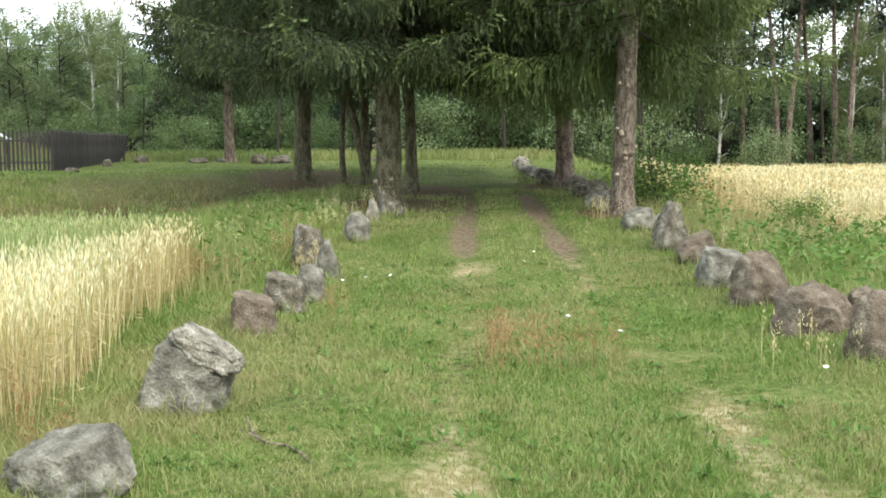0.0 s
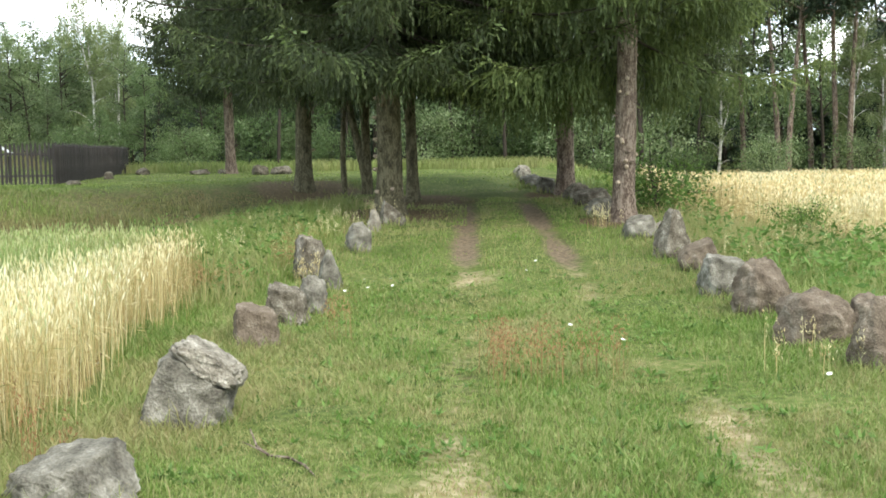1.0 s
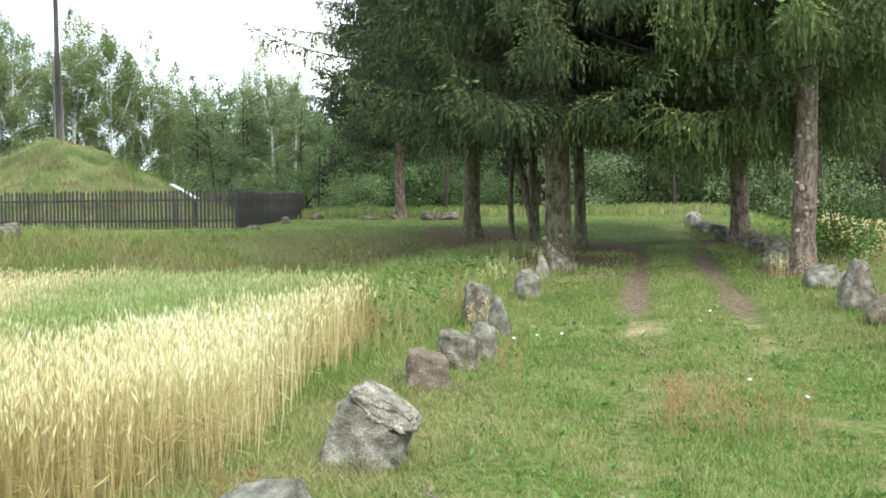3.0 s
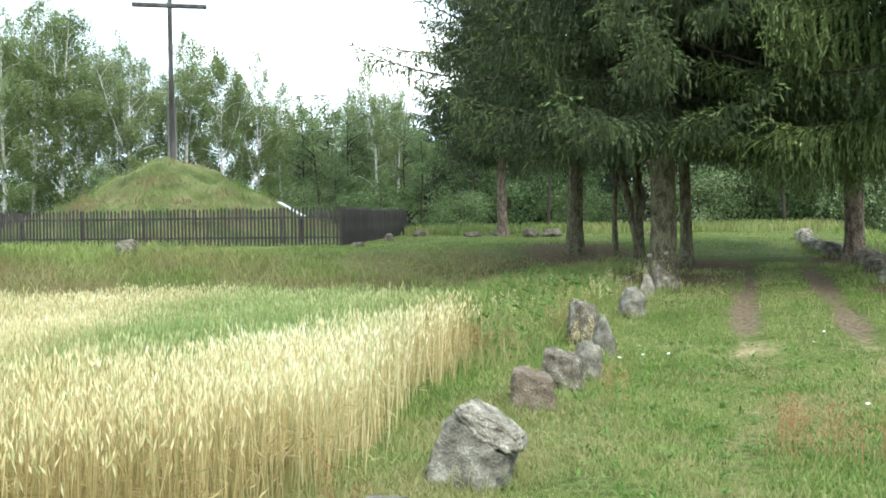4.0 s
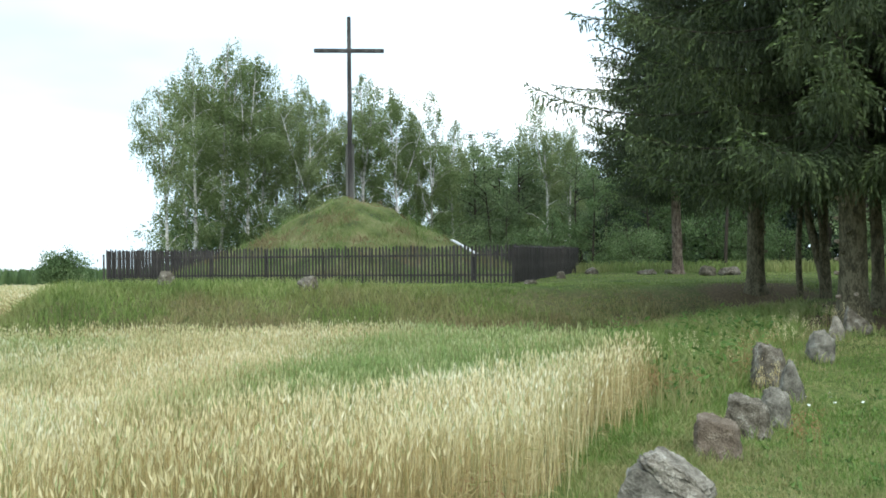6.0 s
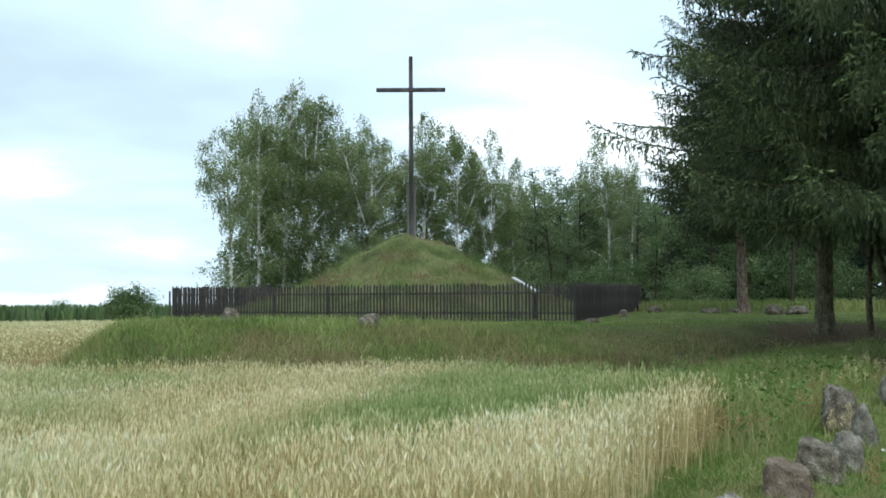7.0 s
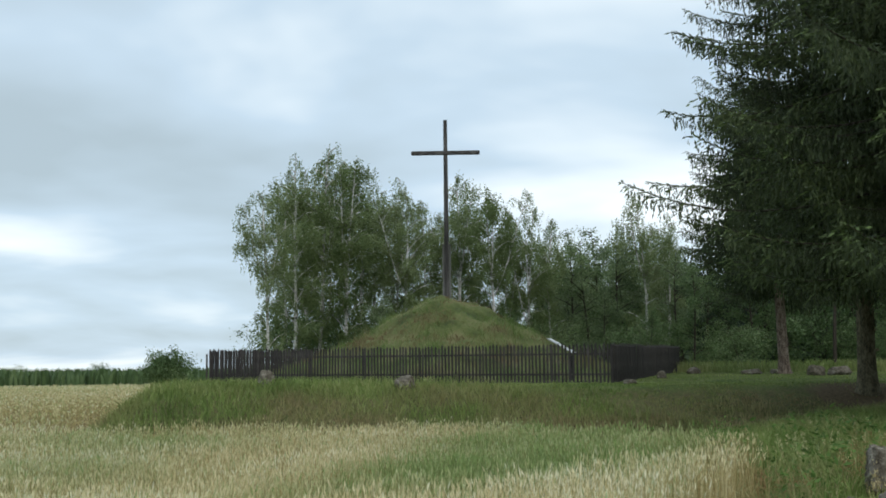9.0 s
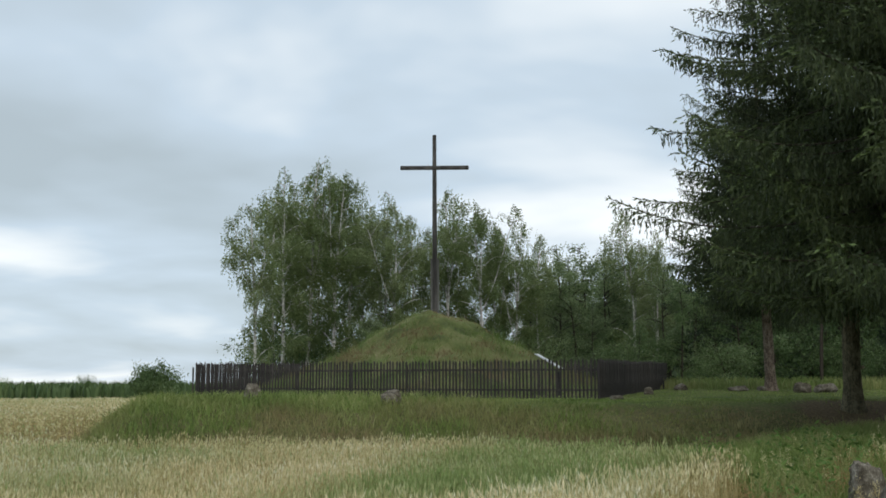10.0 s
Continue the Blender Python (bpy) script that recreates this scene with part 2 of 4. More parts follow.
def tube_arrays(points, radii, sides=8):
    """Verts and quads of a tube through points."""
    pts, n = np.asarray(points, float), len(points)
    d = np.gradient(pts, axis=0)
    d /= np.linalg.norm(d, axis=1)[:, None] + 1e-9
    up = np.where(np.abs(d[:, 2:3]) > 0.9, [[1.0, 0, 0]], [[0, 0, 1.0]])
    a = np.cross(d, up)
    a /= np.linalg.norm(a, axis=1)[:, None]
    b = np.cross(d, a)
    an = np.linspace(0, 2 * np.pi, sides, endpoint=False)
    v = pts[:, None] + np.asarray(radii)[:, None, None] * (np.cos(an)[None, :, None] * a[:, None] + np.sin(an)[None, :, None] * b[:, None])
    i, j = np.meshgrid(np.arange(n - 1), np.arange(sides), indexing="ij")
    k = (j + 1) % sides
    f = np.stack([i * sides + j, i * sides + k, (i + 1) * sides + k, (i + 1) * sides + j], -1).reshape(-1, 4)
    return v.reshape(-1, 3), f


def joined(pieces):
    vs, fs, o = [], [], 0
    for v, f in pieces:
        vs.append(v)
        fs.append(f + o)
        o += len(v)
    return np.concatenate(vs), np.concatenate(fs)


def kites(p, d, length, width, rng, flat=0.0):
    """Leaf-like quads at points p along directions d, each turned at random about its own axis."""
    n = len(p)
    d = d / (np.linalg.norm(d, axis=1)[:, None] + 1e-9)
    r = rng.normal(size=(n, 3))
    r[:, 2] += flat * np.sign(r[:, 2]) * 3
    s = np.cross(d, r)
    s /= np.linalg.norm(s, axis=1)[:, None] + 1e-9
    length, width = np.broadcast_to(length, n)[:, None], np.broadcast_to(width, n)[:, None]
    v = np.stack([p, p + d * length * 0.45 + s * width * 0.5, p + d * length, p + d * length * 0.45 - s * width * 0.5], 1)
    return v.reshape(-1, 3), np.arange(n * 4).reshape(n, 4)


def blades(p, h, w, lean, rng, dry=None):
    """Bent grass blades of three triangles each."""
    n = len(p)
    a = rng.uniform(0, 2 * np.pi, n)
    side = np.stack([np.cos(a), np.sin(a), 0 * a], 1)
    a2 = rng.uniform(0, 2 * np.pi, n)
    out = np.stack([np.cos(a2), np.sin(a2), 0 * a2], 1) * (lean * rng.uniform(0.2, 1, n))[:, None]
    h, w = np.broadcast_to(h, n)[:, None], np.broadcast_to(w, n)[:, None]
    up = np.array([[0, 0, 1.0]])
    m = p + up * h * 0.6 + out * h * 0.4
    tip = p + up * h * 0.92 + out * h * 1.1
    v = np.stack([p - side * w / 2, p + side * w / 2, m - side * w * 0.4, m + side * w * 0.4, tip], 1).reshape(-1, 3)
    o = np.arange(n)[:, None] * 5
    f = np.concatenate([o + [0, 1, 3], o + [0, 3, 2], o + [2, 3, 4]], 0)
    return v, f, (np.repeat(dry, 5) if dry is not None else np.zeros(n * 5))


def fbm(x, y, seed=0, octaves=4):
    """Smooth noise about 0, from sums of turned sine waves."""
    r = np.random.default_rng(seed)
    z, amp, fr = 0, 1.0, 1.0
    for _ in range(octaves):
        for _ in range(3):
            a, ph = r.uniform(0, 2 * np.pi, 2)
            z = z + amp / 3 * np.sin(fr * (x * np.cos(a) + y * np.sin(a)) + ph)
        amp, fr = amp * 0.6, fr * 2.1
    return z


# ---- the lie of the land ----
def ease(a, b, v):
    v = np.clip((np.asarray(v, float) - a) / (b - a), 0, 1)
    return v * v * (3 - 2 * v)


def height(x, y):
    """The lie of the land: a track that climbs gently, a low field beside it, and a terrace with a grassy bank."""
    x, y = np.asarray(x, float), np.asarray(y, float)
    climb = 1.5 * (1 - np.exp(-np.clip(y - 10.5, 0, None) ** 1.5 / 95.0))
    near = ease(-9, -3.2, x)
    low = -0.2 * (1 - near)
    base = low + climb * near * (1 - 0.92 * ease(3.4, 9, x))
    s = (x + 16) * -0.53 + (y - 15.5) * 0.846
    u = (x + 17) * 0.756 + (y - 14) * 0.655
    terrace = -0.2 + (1.40 * ease(0, 6.5, s) + 0.25 * ease(6, 30, s)) * ease(-1.8, 0.6, u) * (1 - ease(0.5, 4.5, x))
    z = np.maximum(base, terrace)
    far = ease(70, 140, np.hypot(x, y))
    return z * (1 - 0.6 * far) - 0.1 * far

FENCE_CORNERS = [(-12.1, 29.6), (-27.85, 28.4), (-32.4, 46.2), (-15.9, 47.4)]
MOUND_AT, MOUND_TOP = (-22.67, 37.26), 4.69
TREES = {"big": (-1.72, 22.2), "pair": (-4.5, 28.4), "third": (-1.4, 25.6), "right": (3.17, 20.2), "right_far": (2.6, 26.8)}


def rut_mask(x, y):
    left = np.exp(-((x + 0.1 - 0.004 * y) / 0.28) ** 2)
    right = np.exp(-((x - 1.56 + 0.003 * y + 0.006 * np.clip(y - 18, 0, 20) ** 1.3) / 0.28) ** 2)
    return np.maximum(left, right)


def straw_mask(x, y):
    return rut_mask(x, y) * (0.34 + 0.32 * fbm(x * 1.6, y * 0.8, 5)) * (1 - 0.25 * ease(9, 13, y)) + 0.24 * fbm(x * 1.2, y * 0.8, 9) + 0.16 * fbm(x * 4.1, y * 3.3, 19)


def soil_mask(x, y):
    return rut_mask(x, y) * ease(12.5, 17, y) * (1 - ease(23, 27, y)) * (0.95 + 0.5 * fbm(x, y * 0.7, 3))


def litter_mask(x, y):
    m = 0
    for key, (a, b) in TREES.items():
        m = np.maximum(m, 1 - ease(0.8, {"right": 1.2, "right_far": 1.4}.get(key, 2.4), np.hypot(x - a, (y - b) * 0.8)))
    return m


def bank_mask(x, y):
    s = (x + 16) * -0.53 + (y - 15.5) * 0.846
    return ease(-0.5, 0.6, s) * (1 - ease(4.5, 7, s)) * ease(-2.6, -1.2, (x + 17) * 0.756 + (y - 14) * 0.655) * (1 - ease(-4.0, -2.6, x))


def in_wheat_left(x, y):
    s = (x + 16) * -0.53 + (y - 15.5) * 0.846
    u = (x + 17) * 0.756 + (y - 14) * 0.655
    edge = -2.75 - 0.07 * np.clip(y - 5, 0, None) - 0.2 * fbm(y * 0.8, 0 * y, 4) - 0.85 * np.clip(y - 12.3, 0, None)
    return (x < edge) & ((s < -0.2) | (u < -2.2)) & (y > -12)


def in_wheat_right(x, y):
    return (x > np.maximum(4.9, 0.175 * y) + 0.9 * np.clip(20 - y, 0, None) + 0.4 * fbm(y * 0.5, x * 0.3, 8)) & (y > 12) & (y < 66)


def axis(fine, step, mids):
    near = np.arange(fine[0], fine[1] + 1e-6, step)
    low = fine[0] - np.array(mids)[::-1]
    return np.concatenate([low, near, fine[1] + np.array(mids)])


MIDS = [0.4, 0.9, 1.5, 2.2, 3, 4, 5, 6, 7.5, 9, 11, 13, 15, 17, 19, 21, 23, 25, 28, 31, 35, 40, 46, 53, 62, 75, 95, 130, 200, 350, 700, 1500, 3000]
gx, gy = axis((-9, 7), 0.1, MIDS), axis((2.5, 26), 0.12, MIDS)
X, Y = np.meshgrid(gx, gy)
Z = height(X, Y) + 0.025 * fbm(X * 2.0, Y * 2.0, 1) * (np.hypot(X, Y) < 60) - 0.05 * soil_mask(X, Y) - 0.02 * rut_mask(X, Y)
nx, ny = len(gx), len(gy)
i, j = np.meshgrid(np.arange(nx - 1), np.arange(ny - 1))
quads = np.stack([j * nx + i, j * nx + i + 1, (j + 1) * nx + i + 1, (j + 1) * nx + i], -1).reshape(-1, 4)
wheat_any = (in_wheat_left(X, Y) | in_wheat_right(X, Y)).astype(float)
ground = new("ground", mesh_of("ground", np.stack([X, Y, Z], -1).reshape(-1, 3), quads, ground_material(), True,
             {"straw": np.clip(straw_mask(X, Y), 0, 1).ravel() * (np.abs(X - 0.6) < 3.2).ravel() * (Y < 30).ravel(), "soil": np.clip(soil_mask(X, Y), 0, 1).ravel(), "field": wheat_any.ravel(),
              "litter": np.maximum(0.95 * litter_mask(X, Y), 0.5 * bank_mask(X, Y)).ravel()}))
tagged(ground, "mown grass track, meadow and field ground", "ground", kind="structure")


# ---- stones ----
SHAPES = {  # planes that cut a stone: the outward direction and the distance from its middle
    "dome": [((0.3, -0.5, 0.8), 0.8), ((-0.8, -0.5, 0.3), 0.8), ((0.9, -0.3, 0.3), 0.82)],
    "block": [((0.22, -0.12, 1), 0.62), ((1, -0.25, 0.3), 0.7), ((-1, -0.1, 0.1), 0.7), ((0.25, -1, 0.2), 0.62), ((0.7, -0.2, 0.7), 0.74)],
    "wedge": [((0.55, -0.05, 0.8), 0.42), ((-1, -0.1, 0.22), 0.6), ((0.1, -1, 0.3), 0.52), ((-0.2, 1, 0.4), 0.6)],
    "slab": [((-0.25, -0.2, 1), 0.42), ((0.1, -1, 0.45), 0.62), ((1, 0, 0.3), 0.75)],
    "spire": [((0.9, -0.1, 0.5), 0.46), ((-0.9, -0.15, 0.42), 0.5), ((0.2, -1, 0.35), 0.5), ((0, 1, 0.5), 0.55), ((0.1, -0.1, 1), 0.8)],
    "long": [((-0.27, -0.12, 0.95), 0.46), ((0.9, -0.2, 0.45), 0.7), ((-0.2, -1, 0.3), 0.66)],
}


def rock_shape(bm, seed, w, d, h, cuts, lump=0.08, m=Matrix(), lean=0.0, near=True):
    """A field boulder: a ball cut by planes, with lumps, chips and worn edges; its base lies below the ground."""
    r = np.random.default_rng(seed)
    made = bmesh.ops.create_icosphere(bm, subdivisions=5 if w > 0.3 and near else 4, radius=1)["verts"]
    planes = [(Vector(n).normalized(), dist) for n, dist in cuts]
    for k in range(7):
        a = k * 0.9 + r.uniform(-0.4, 0.4)
        planes.append((Vector((math.cos(a), math.sin(a), r.uniform(-0.2, 0.8))).normalized(), r.uniform(0.74, 0.92)))
    off = Vector(r.uniform(-50, 50, 3))
    for v in made:
        p = v.co.copy()
        p *= 1 + 0.05 * noise.noise(p * 2.2 + off)
        for nrm, dist in planes:
            over = p.dot(nrm) - dist
            if over > 0:
                p -= nrm * over * 0.93
        q = p + off
        crack = abs(noise.noise(q * 2.3))
        cell = noise.voronoi(q * 2.1)[0]
        p *= 1 + lump * (1.3 * noise.noise(q * 1.6) + 0.8 * noise.noise(q * 4) + 0.55 * noise.noise(q * 9) + 0.4 * noise.noise(q * 19) + 0.25 * noise.noise(q * 37)) + 0.16 * min(cell[1] - cell[0], 0.5) - 0.06 * max(0, 1 - crack * 12)
        v.co = p
    lo = [min(v.co[k] for v in made) for k in range(3)]
    hi = [max(v.co[k] for v in made) for k in range(3)]
    for v in made:
        q = [(v.co[k] - lo[k]) / (hi[k] - lo[k]) for k in range(3)]
        v.co = m @ Vector(((q[0] - 0.5) * w + lean * (q[2] - 0.5), (q[1] - 0.5) * d, q[2] * h * 1.3 - h * 0.3))


def boulder(seed, x, y, w, h, mat, label, shape, turn=0, deep=0.85, group="boulders lining the track"):
    bm = bmesh.new()
    rock_shape(bm, seed, w, w * deep, h, SHAPES[shape], near=y < 14)
    ob = part("boulder", bm, mat, None, "", True)
    ob.matrix_world = pose(x, y, float(height(x, y)) - 0.02, 0, 0, turn)
    return tagged(ob, label, "boulder", group)


GREY, DARK, PINK, PALE = "grey granite boulder with lichen in the grass", "dark grey granite boulder with worn edges", "pinkish brown granite boulder in the grass", "pale sandy granite boulder beside the track"
LEFT_ROW = [  # x, y, width, height, stone, label, shape
    (-1.90, 4.67, 0.66, 0.33, GRANITE, GREY, "long"),
    (-1.90, 8.93, 0.46, 0.43, GRANITE_PINK, PINK, "block"),
    (-1.84, 10.18, 0.46, 0.47, GRANITE_DARK, DARK, "block"),
    (-1.70, 10.95, 0.38, 0.45, GRANITE, GREY, "dome"),
    (-2.12, 13.63, 0.50, 0.63, GRANITE_DARK, GREY, "block"),
    (-1.73, 12.61, 0.34, 0.55, GRANITE, GREY, "spire"),
    (-1.77, 16.37, 0.46, 0.52, GRANITE, GREY, "dome"),
    (-1.75, 19.11, 0.34, 0.46, GRANITE_PALE, PALE, "spire"),
    (-1.49, 20.30, 0.54, 0.54, GRANITE_DARK, DARK, "wedge"),
]
RIGHT_ROW = [
    (3.12, 7.55, 0.55, 0.60, GRANITE_PINK, PINK, "dome"),
    (2.98, 8.70, 0.72, 0.52, GRANITE_PINK, PINK, "dome"),
    (3.45, 8.77, 0.50, 0.46, GRANITE_PINK, PINK, "dome"),
    (3.04, 10.44, 0.68, 0.62, GRANITE_PINK, PINK, "dome"),
    (3.00, 11.75, 0.66, 0.52, GRANITE, GREY, "block"),
    (3.13, 13.80, 0.55, 0.48, GRANITE_PINK, PINK, "slab"),
    (3.09, 15.25, 0.62, 0.76, GRANITE_DARK, DARK, "spire"),
    (3.00, 17.60, 0.62, 0.42, GRANITE, GREY, "slab"),
    (3.50, 17.90, 0.46, 0.32, GRANITE_PALE, PALE, "slab"),
    (2.80, 21.31, 0.72, 0.40, GRANITE, GREY, "dome"),
    (2.90, 23.56, 0.92, 0.43, GRANITE_DARK, DARK, "slab"),
    (2.73, 24.97, 0.76, 0.46, GRANITE_DARK, DARK, "dome"),
    (2.15, 27.40, 0.58, 0.47, GRANITE, GREY, "block"),
    (2.01, 29.64, 0.72, 0.38, GRANITE, GREY, "dome"),
    (1.95, 31.46, 0.62, 0.33, GRANITE, GREY, "slab"),
    (1.96, 33.70, 0.62, 0.38, GRANITE_PALE, PALE, "wedge"),
    (2.00, 36.56, 0.68, 0.42, GRANITE_PALE, PALE, "dome"),
]
for k, (x, y, w, h, mat, label, shape) in enumerate(LEFT_ROW + RIGHT_ROW):
    boulder(11 + k, x, y, w, h, mat, label, shape, turn=(k * 29) % 40 - 20 if k else 0)
# the split stone and the cap on its slope, painted paler for the light
SPLIT_AT = (-1.72, 6.24)
bm = bmesh.new()
rock_shape(bm, 5, 0.58, 0.48, 0.53, [((0.5, -0.05, 0.86), 0.36), ((-1, -0.1, 0.1), 0.68), ((0.12, -1, 0.24), 0.56), ((1, -0.2, 0.05), 0.7)], 0.07, pose(-0.04, 0, 0), 0.15)
split_stone = part("boulder", bm, GRANITE, None, "", True)
split_stone.matrix_world = pose(*SPLIT_AT, float(height(*SPLIT_AT)) - 0.02)
tagged(split_stone, "split grey granite boulder with an overhanging cap coloured as if lit", "boulder", "boulders lining the track")
bm = bmesh.new()
rock_shape(bm, 8, 0.5, 0.4, 0.15, [((0, 0, 1), 0.62), ((0.1, -1, 0.1), 0.66), ((-1, 0, 0.2), 0.8), ((1, -0.1, 0.3), 0.78)], 0.08, pose(0.06, 0.02, 0.36, 0, 31, 0))
part("cap", bm, GRANITE_PALE, split_stone, "lichen-covered split slab coloured pale as if lit", True)
FAR_STONES = [(-19.5, 22.0, 0.58, 0.55), (-15.3, 22.8, 0.6, 0.42), (-10.9, 28.0, 0.5, 0.16), (-12.6, 35.5, 0.42, 0.3), (-8.3, 40.8, 0.7, 0.42), (-7.5, 40.8, 1.0, 0.38), (-13.8, 43, 0.7, 0.32), (-11.2, 42.5, 0.9, 0.25), (-10.2, 43, 0.7, 0.22), (-15.2, 42.5, 0.5, 0.35)]
for k, (x, y, w, h) in enumerate(FAR_STONES):
    boulder(80 + k, x, y, w, h, GRANITE_DARK, "grey field stone lying on the grassy terrace", ("dome", "slab", "block")[k % 3], k * 50, 0.85, "stones on the terrace")


# ---- fence round the mound ----
def picket_mesh():
    bm = bmesh.new()
    outline = [(-0.032, 0), (0.032, 0), (0.032, 1.14), (0, 1.2), (-0.032, 1.14)]
    front = [bm.verts.new((a, -0.012, b)) for a, b in outline]
    rear = [bm.verts.new((a, 0.012, b)) for a, b in outline]
    bm.faces.new(front)
    bm.faces.new(rear[::-1])
    for k in range(5):
        bm.faces.new((front[k], rear[k], rear[(k + 1) % 5], front[(k + 1) % 5]))
    bmesh.ops.recalc_face_normals(bm, faces=bm.faces)
    me = bpy.data.meshes.new("picket")
    bm.to_mesh(me)
    bm.free()
    me.materials.append(FENCE)
    return me


PICKET = picket_mesh()


def picket_fence(a, b, label):
    """One side of the fence: posts, two rails and pickets, standing on the ground."""
    r = random.Random(int(a[0] * 10))
    a, b = Vector(a), Vector(b)
    run, turn = (b - a).length, math.atan2(b.y - a.y, b.x - a.x)
    base = new("picket_fence")
    base.matrix_world = pose(a.x, a.y, 0, 0, 0, math.degrees(turn))
    tagged(base, label, "fence", "fence round the mound")
    posts = round(run / 2.3)
    at = lambda s: float(height(*(a + (b - a) * s / run)))
    for k in range(posts + 1):
        s = run * k / posts
        bm = bmesh.new()
        box(bm, (0.036, 0.045, 1.2), pose(0, 0, 0.47), 0.006)
        part("post", bm, FENCE, base).matrix_local = pose(s, 0.041, at(s))
    for lift in (0.26, 0.9):
        for k in range(posts):
            s0, s1 = run * k / posts, run * (k + 1) / posts
            tilt = math.atan2(at(s1) - at(s0), s1 - s0)
            bm = bmesh.new()
            box(bm, (s1 - s0, 0.035, 0.06), Matrix(), 0.004)
            part("rail", bm, FENCE, base).matrix_local = pose((s0 + s1) / 2, 0.0, (at(s0) + at(s1)) / 2 + lift, 0, -math.degrees(tilt))
    n = posts * round(run / posts / 0.128)
    for k in range(n + 1):
        s = run * k / n
        ob = new("picket", PICKET)
        ob.parent = base
        ob.matrix_local = pose(s, -0.031, at(s) + r.uniform(-0.02, 0.03), r.uniform(-0.6, 0.6), r.uniform(-0.9, 0.9)) @ Matrix.Diagonal((1, 1, r.uniform(0.97, 1.04), 1))
    return base


for k in range(4):
    picket_fence(FENCE_CORNERS[(k + 1) % 4], FENCE_CORNERS[k], "dark-stained wooden picket fence on the grassy terrace")

# ---- mound and cross ----
rr, aa = np.meshgrid(np.linspace(0, 1, 60), np.linspace(0, 2 * np.pi, 150, endpoint=False))
R0 = 8.1


def mound_height(x, y):
    """The earth mound over the terrace, with its lumps and hollows."""
    r = np.hypot(x - MOUND_AT[0], y - MOUND_AT[1])
    p = np.interp(r, [0, 0.5, 1.3, 2.2, 3.3, 4.5, 6, 7.2, 8.1], [0.985, 0.975, 0.91, 0.75, 0.565, 0.38, 0.18, 0.05, -0.03])
    return height(x, y) + (MOUND_TOP - 1.4) * p + (0.14 * fbm(x * 1.3, y * 1.3, 2) + 0.1 * fbm(x * 3.7, y * 3.7, 14)) * (1 - np.clip(r / R0, 0, 1) ** 4)


mx, my = MOUND_AT[0] + R0 * rr * np.cos(aa), MOUND_AT[1] + R0 * rr * np.sin(aa)
mz = mound_height(mx, my)
ni, nj = rr.shape
ii, jj = np.meshgrid(np.arange(ni), np.arange(nj - 1), indexing="ij")
mq = np.stack([ii * nj + jj, ii * nj + jj + 1, ((ii + 1) % ni) * nj + jj + 1, ((ii + 1) % ni) * nj + jj], -1).reshape(-1, 4)
mound = new("mound", mesh_of("mound", np.stack([mx, my, mz], -1).reshape(-1, 3), mq, MOUND, True))
tagged(mound, "grass-covered earth burial mound with a rounded top", "mound", kind="structure")


cross = tagged(new("wooden_cross"), "tall dark weathered wooden cross standing on the mound", "cross")
cross.matrix_world = pose(*MOUND_AT, MOUND_TOP - 0.15, 0, 0, 30)
bm = bmesh.new()
box(bm, (0.2, 0.18, 8.25), pose(0, 0, 3.92), 0.02)
for v in bm.verts:
    k = 1.12 - 0.3 * v.co.z / 8
    v.co.x, v.co.y = v.co.x * k, v.co.y * k
part("upright", bm, CROSS, cross)
bm = bmesh.new()
box(bm, (3.0, 0.15, 0.17), pose(0, -0.03, 6.57), 0.025)
part("crossbeam", bm, CROSS, cross)

for sx in (-0.145, 0.145):
    bm = bmesh.new()
    box(bm, (0.085, 0.15, 2.7), pose(0, 0, 1.2), 0.012)
    part("stub_post", bm, PALE_TIMBER, cross, "pale grey timber stub clamping the foot").matrix_local = pose(sx, 0.01, 0)

# ---- the information board inside the fence, seen from its side ----
board = tagged(new("information_board"), "slanted white information board on wooden legs behind the fence", "sign")
board.matrix_world = pose(-15.0, 32.2, float(height(-15.0, 32.2)), 0, 0, 12)
bm = bmesh.new()
box(bm, (1.0, 0.6, 0.04), pose(0, 0, 1.2, 0, 30), 0.008)
part("panel", bm, PANEL, board)
for sx, zz in ((-0.3, 1.25), (0.3, 0.86)):
    for sy in (-0.22, 0.22):
        bm = bmesh.new()
        box(bm, (0.06, 0.06, zz), pose(sx, sy, zz / 2), 0.006)
        part("leg", bm, CROSS, board, "dark wooden leg")
bm = bmesh.new()
box(bm, (0.06, 0.06, 1.2), Matrix(), 0.01)
post = part("fence_post", bm, FENCE)
post.matrix_world = pose(-28.35, 28.7, float(height(-28.35, 28.7)) + 0.45)
tagged(post, "single dark wooden post beside the fence", "post")


# ---- trees ----
def strung(base, d, length, gap, curve, rng):
    """Points strung along curved twigs: place, twig number and the share of the way along it."""
    cnt = np.maximum(1, (length / gap).astype(int))
    idx = np.repeat(np.arange(len(length)), cnt)
    k = np.arange(len(idx)) - np.repeat(np.cumsum(cnt) - cnt, cnt)
    u = (k + rng.uniform(0.2, 0.8, len(idx))) / cnt[idx]
    p = base[idx] + d[idx] * (length[idx] * u)[:, None]
    p[:, 2] -= curve * length[idx] * u ** 2
    return p, idx, u


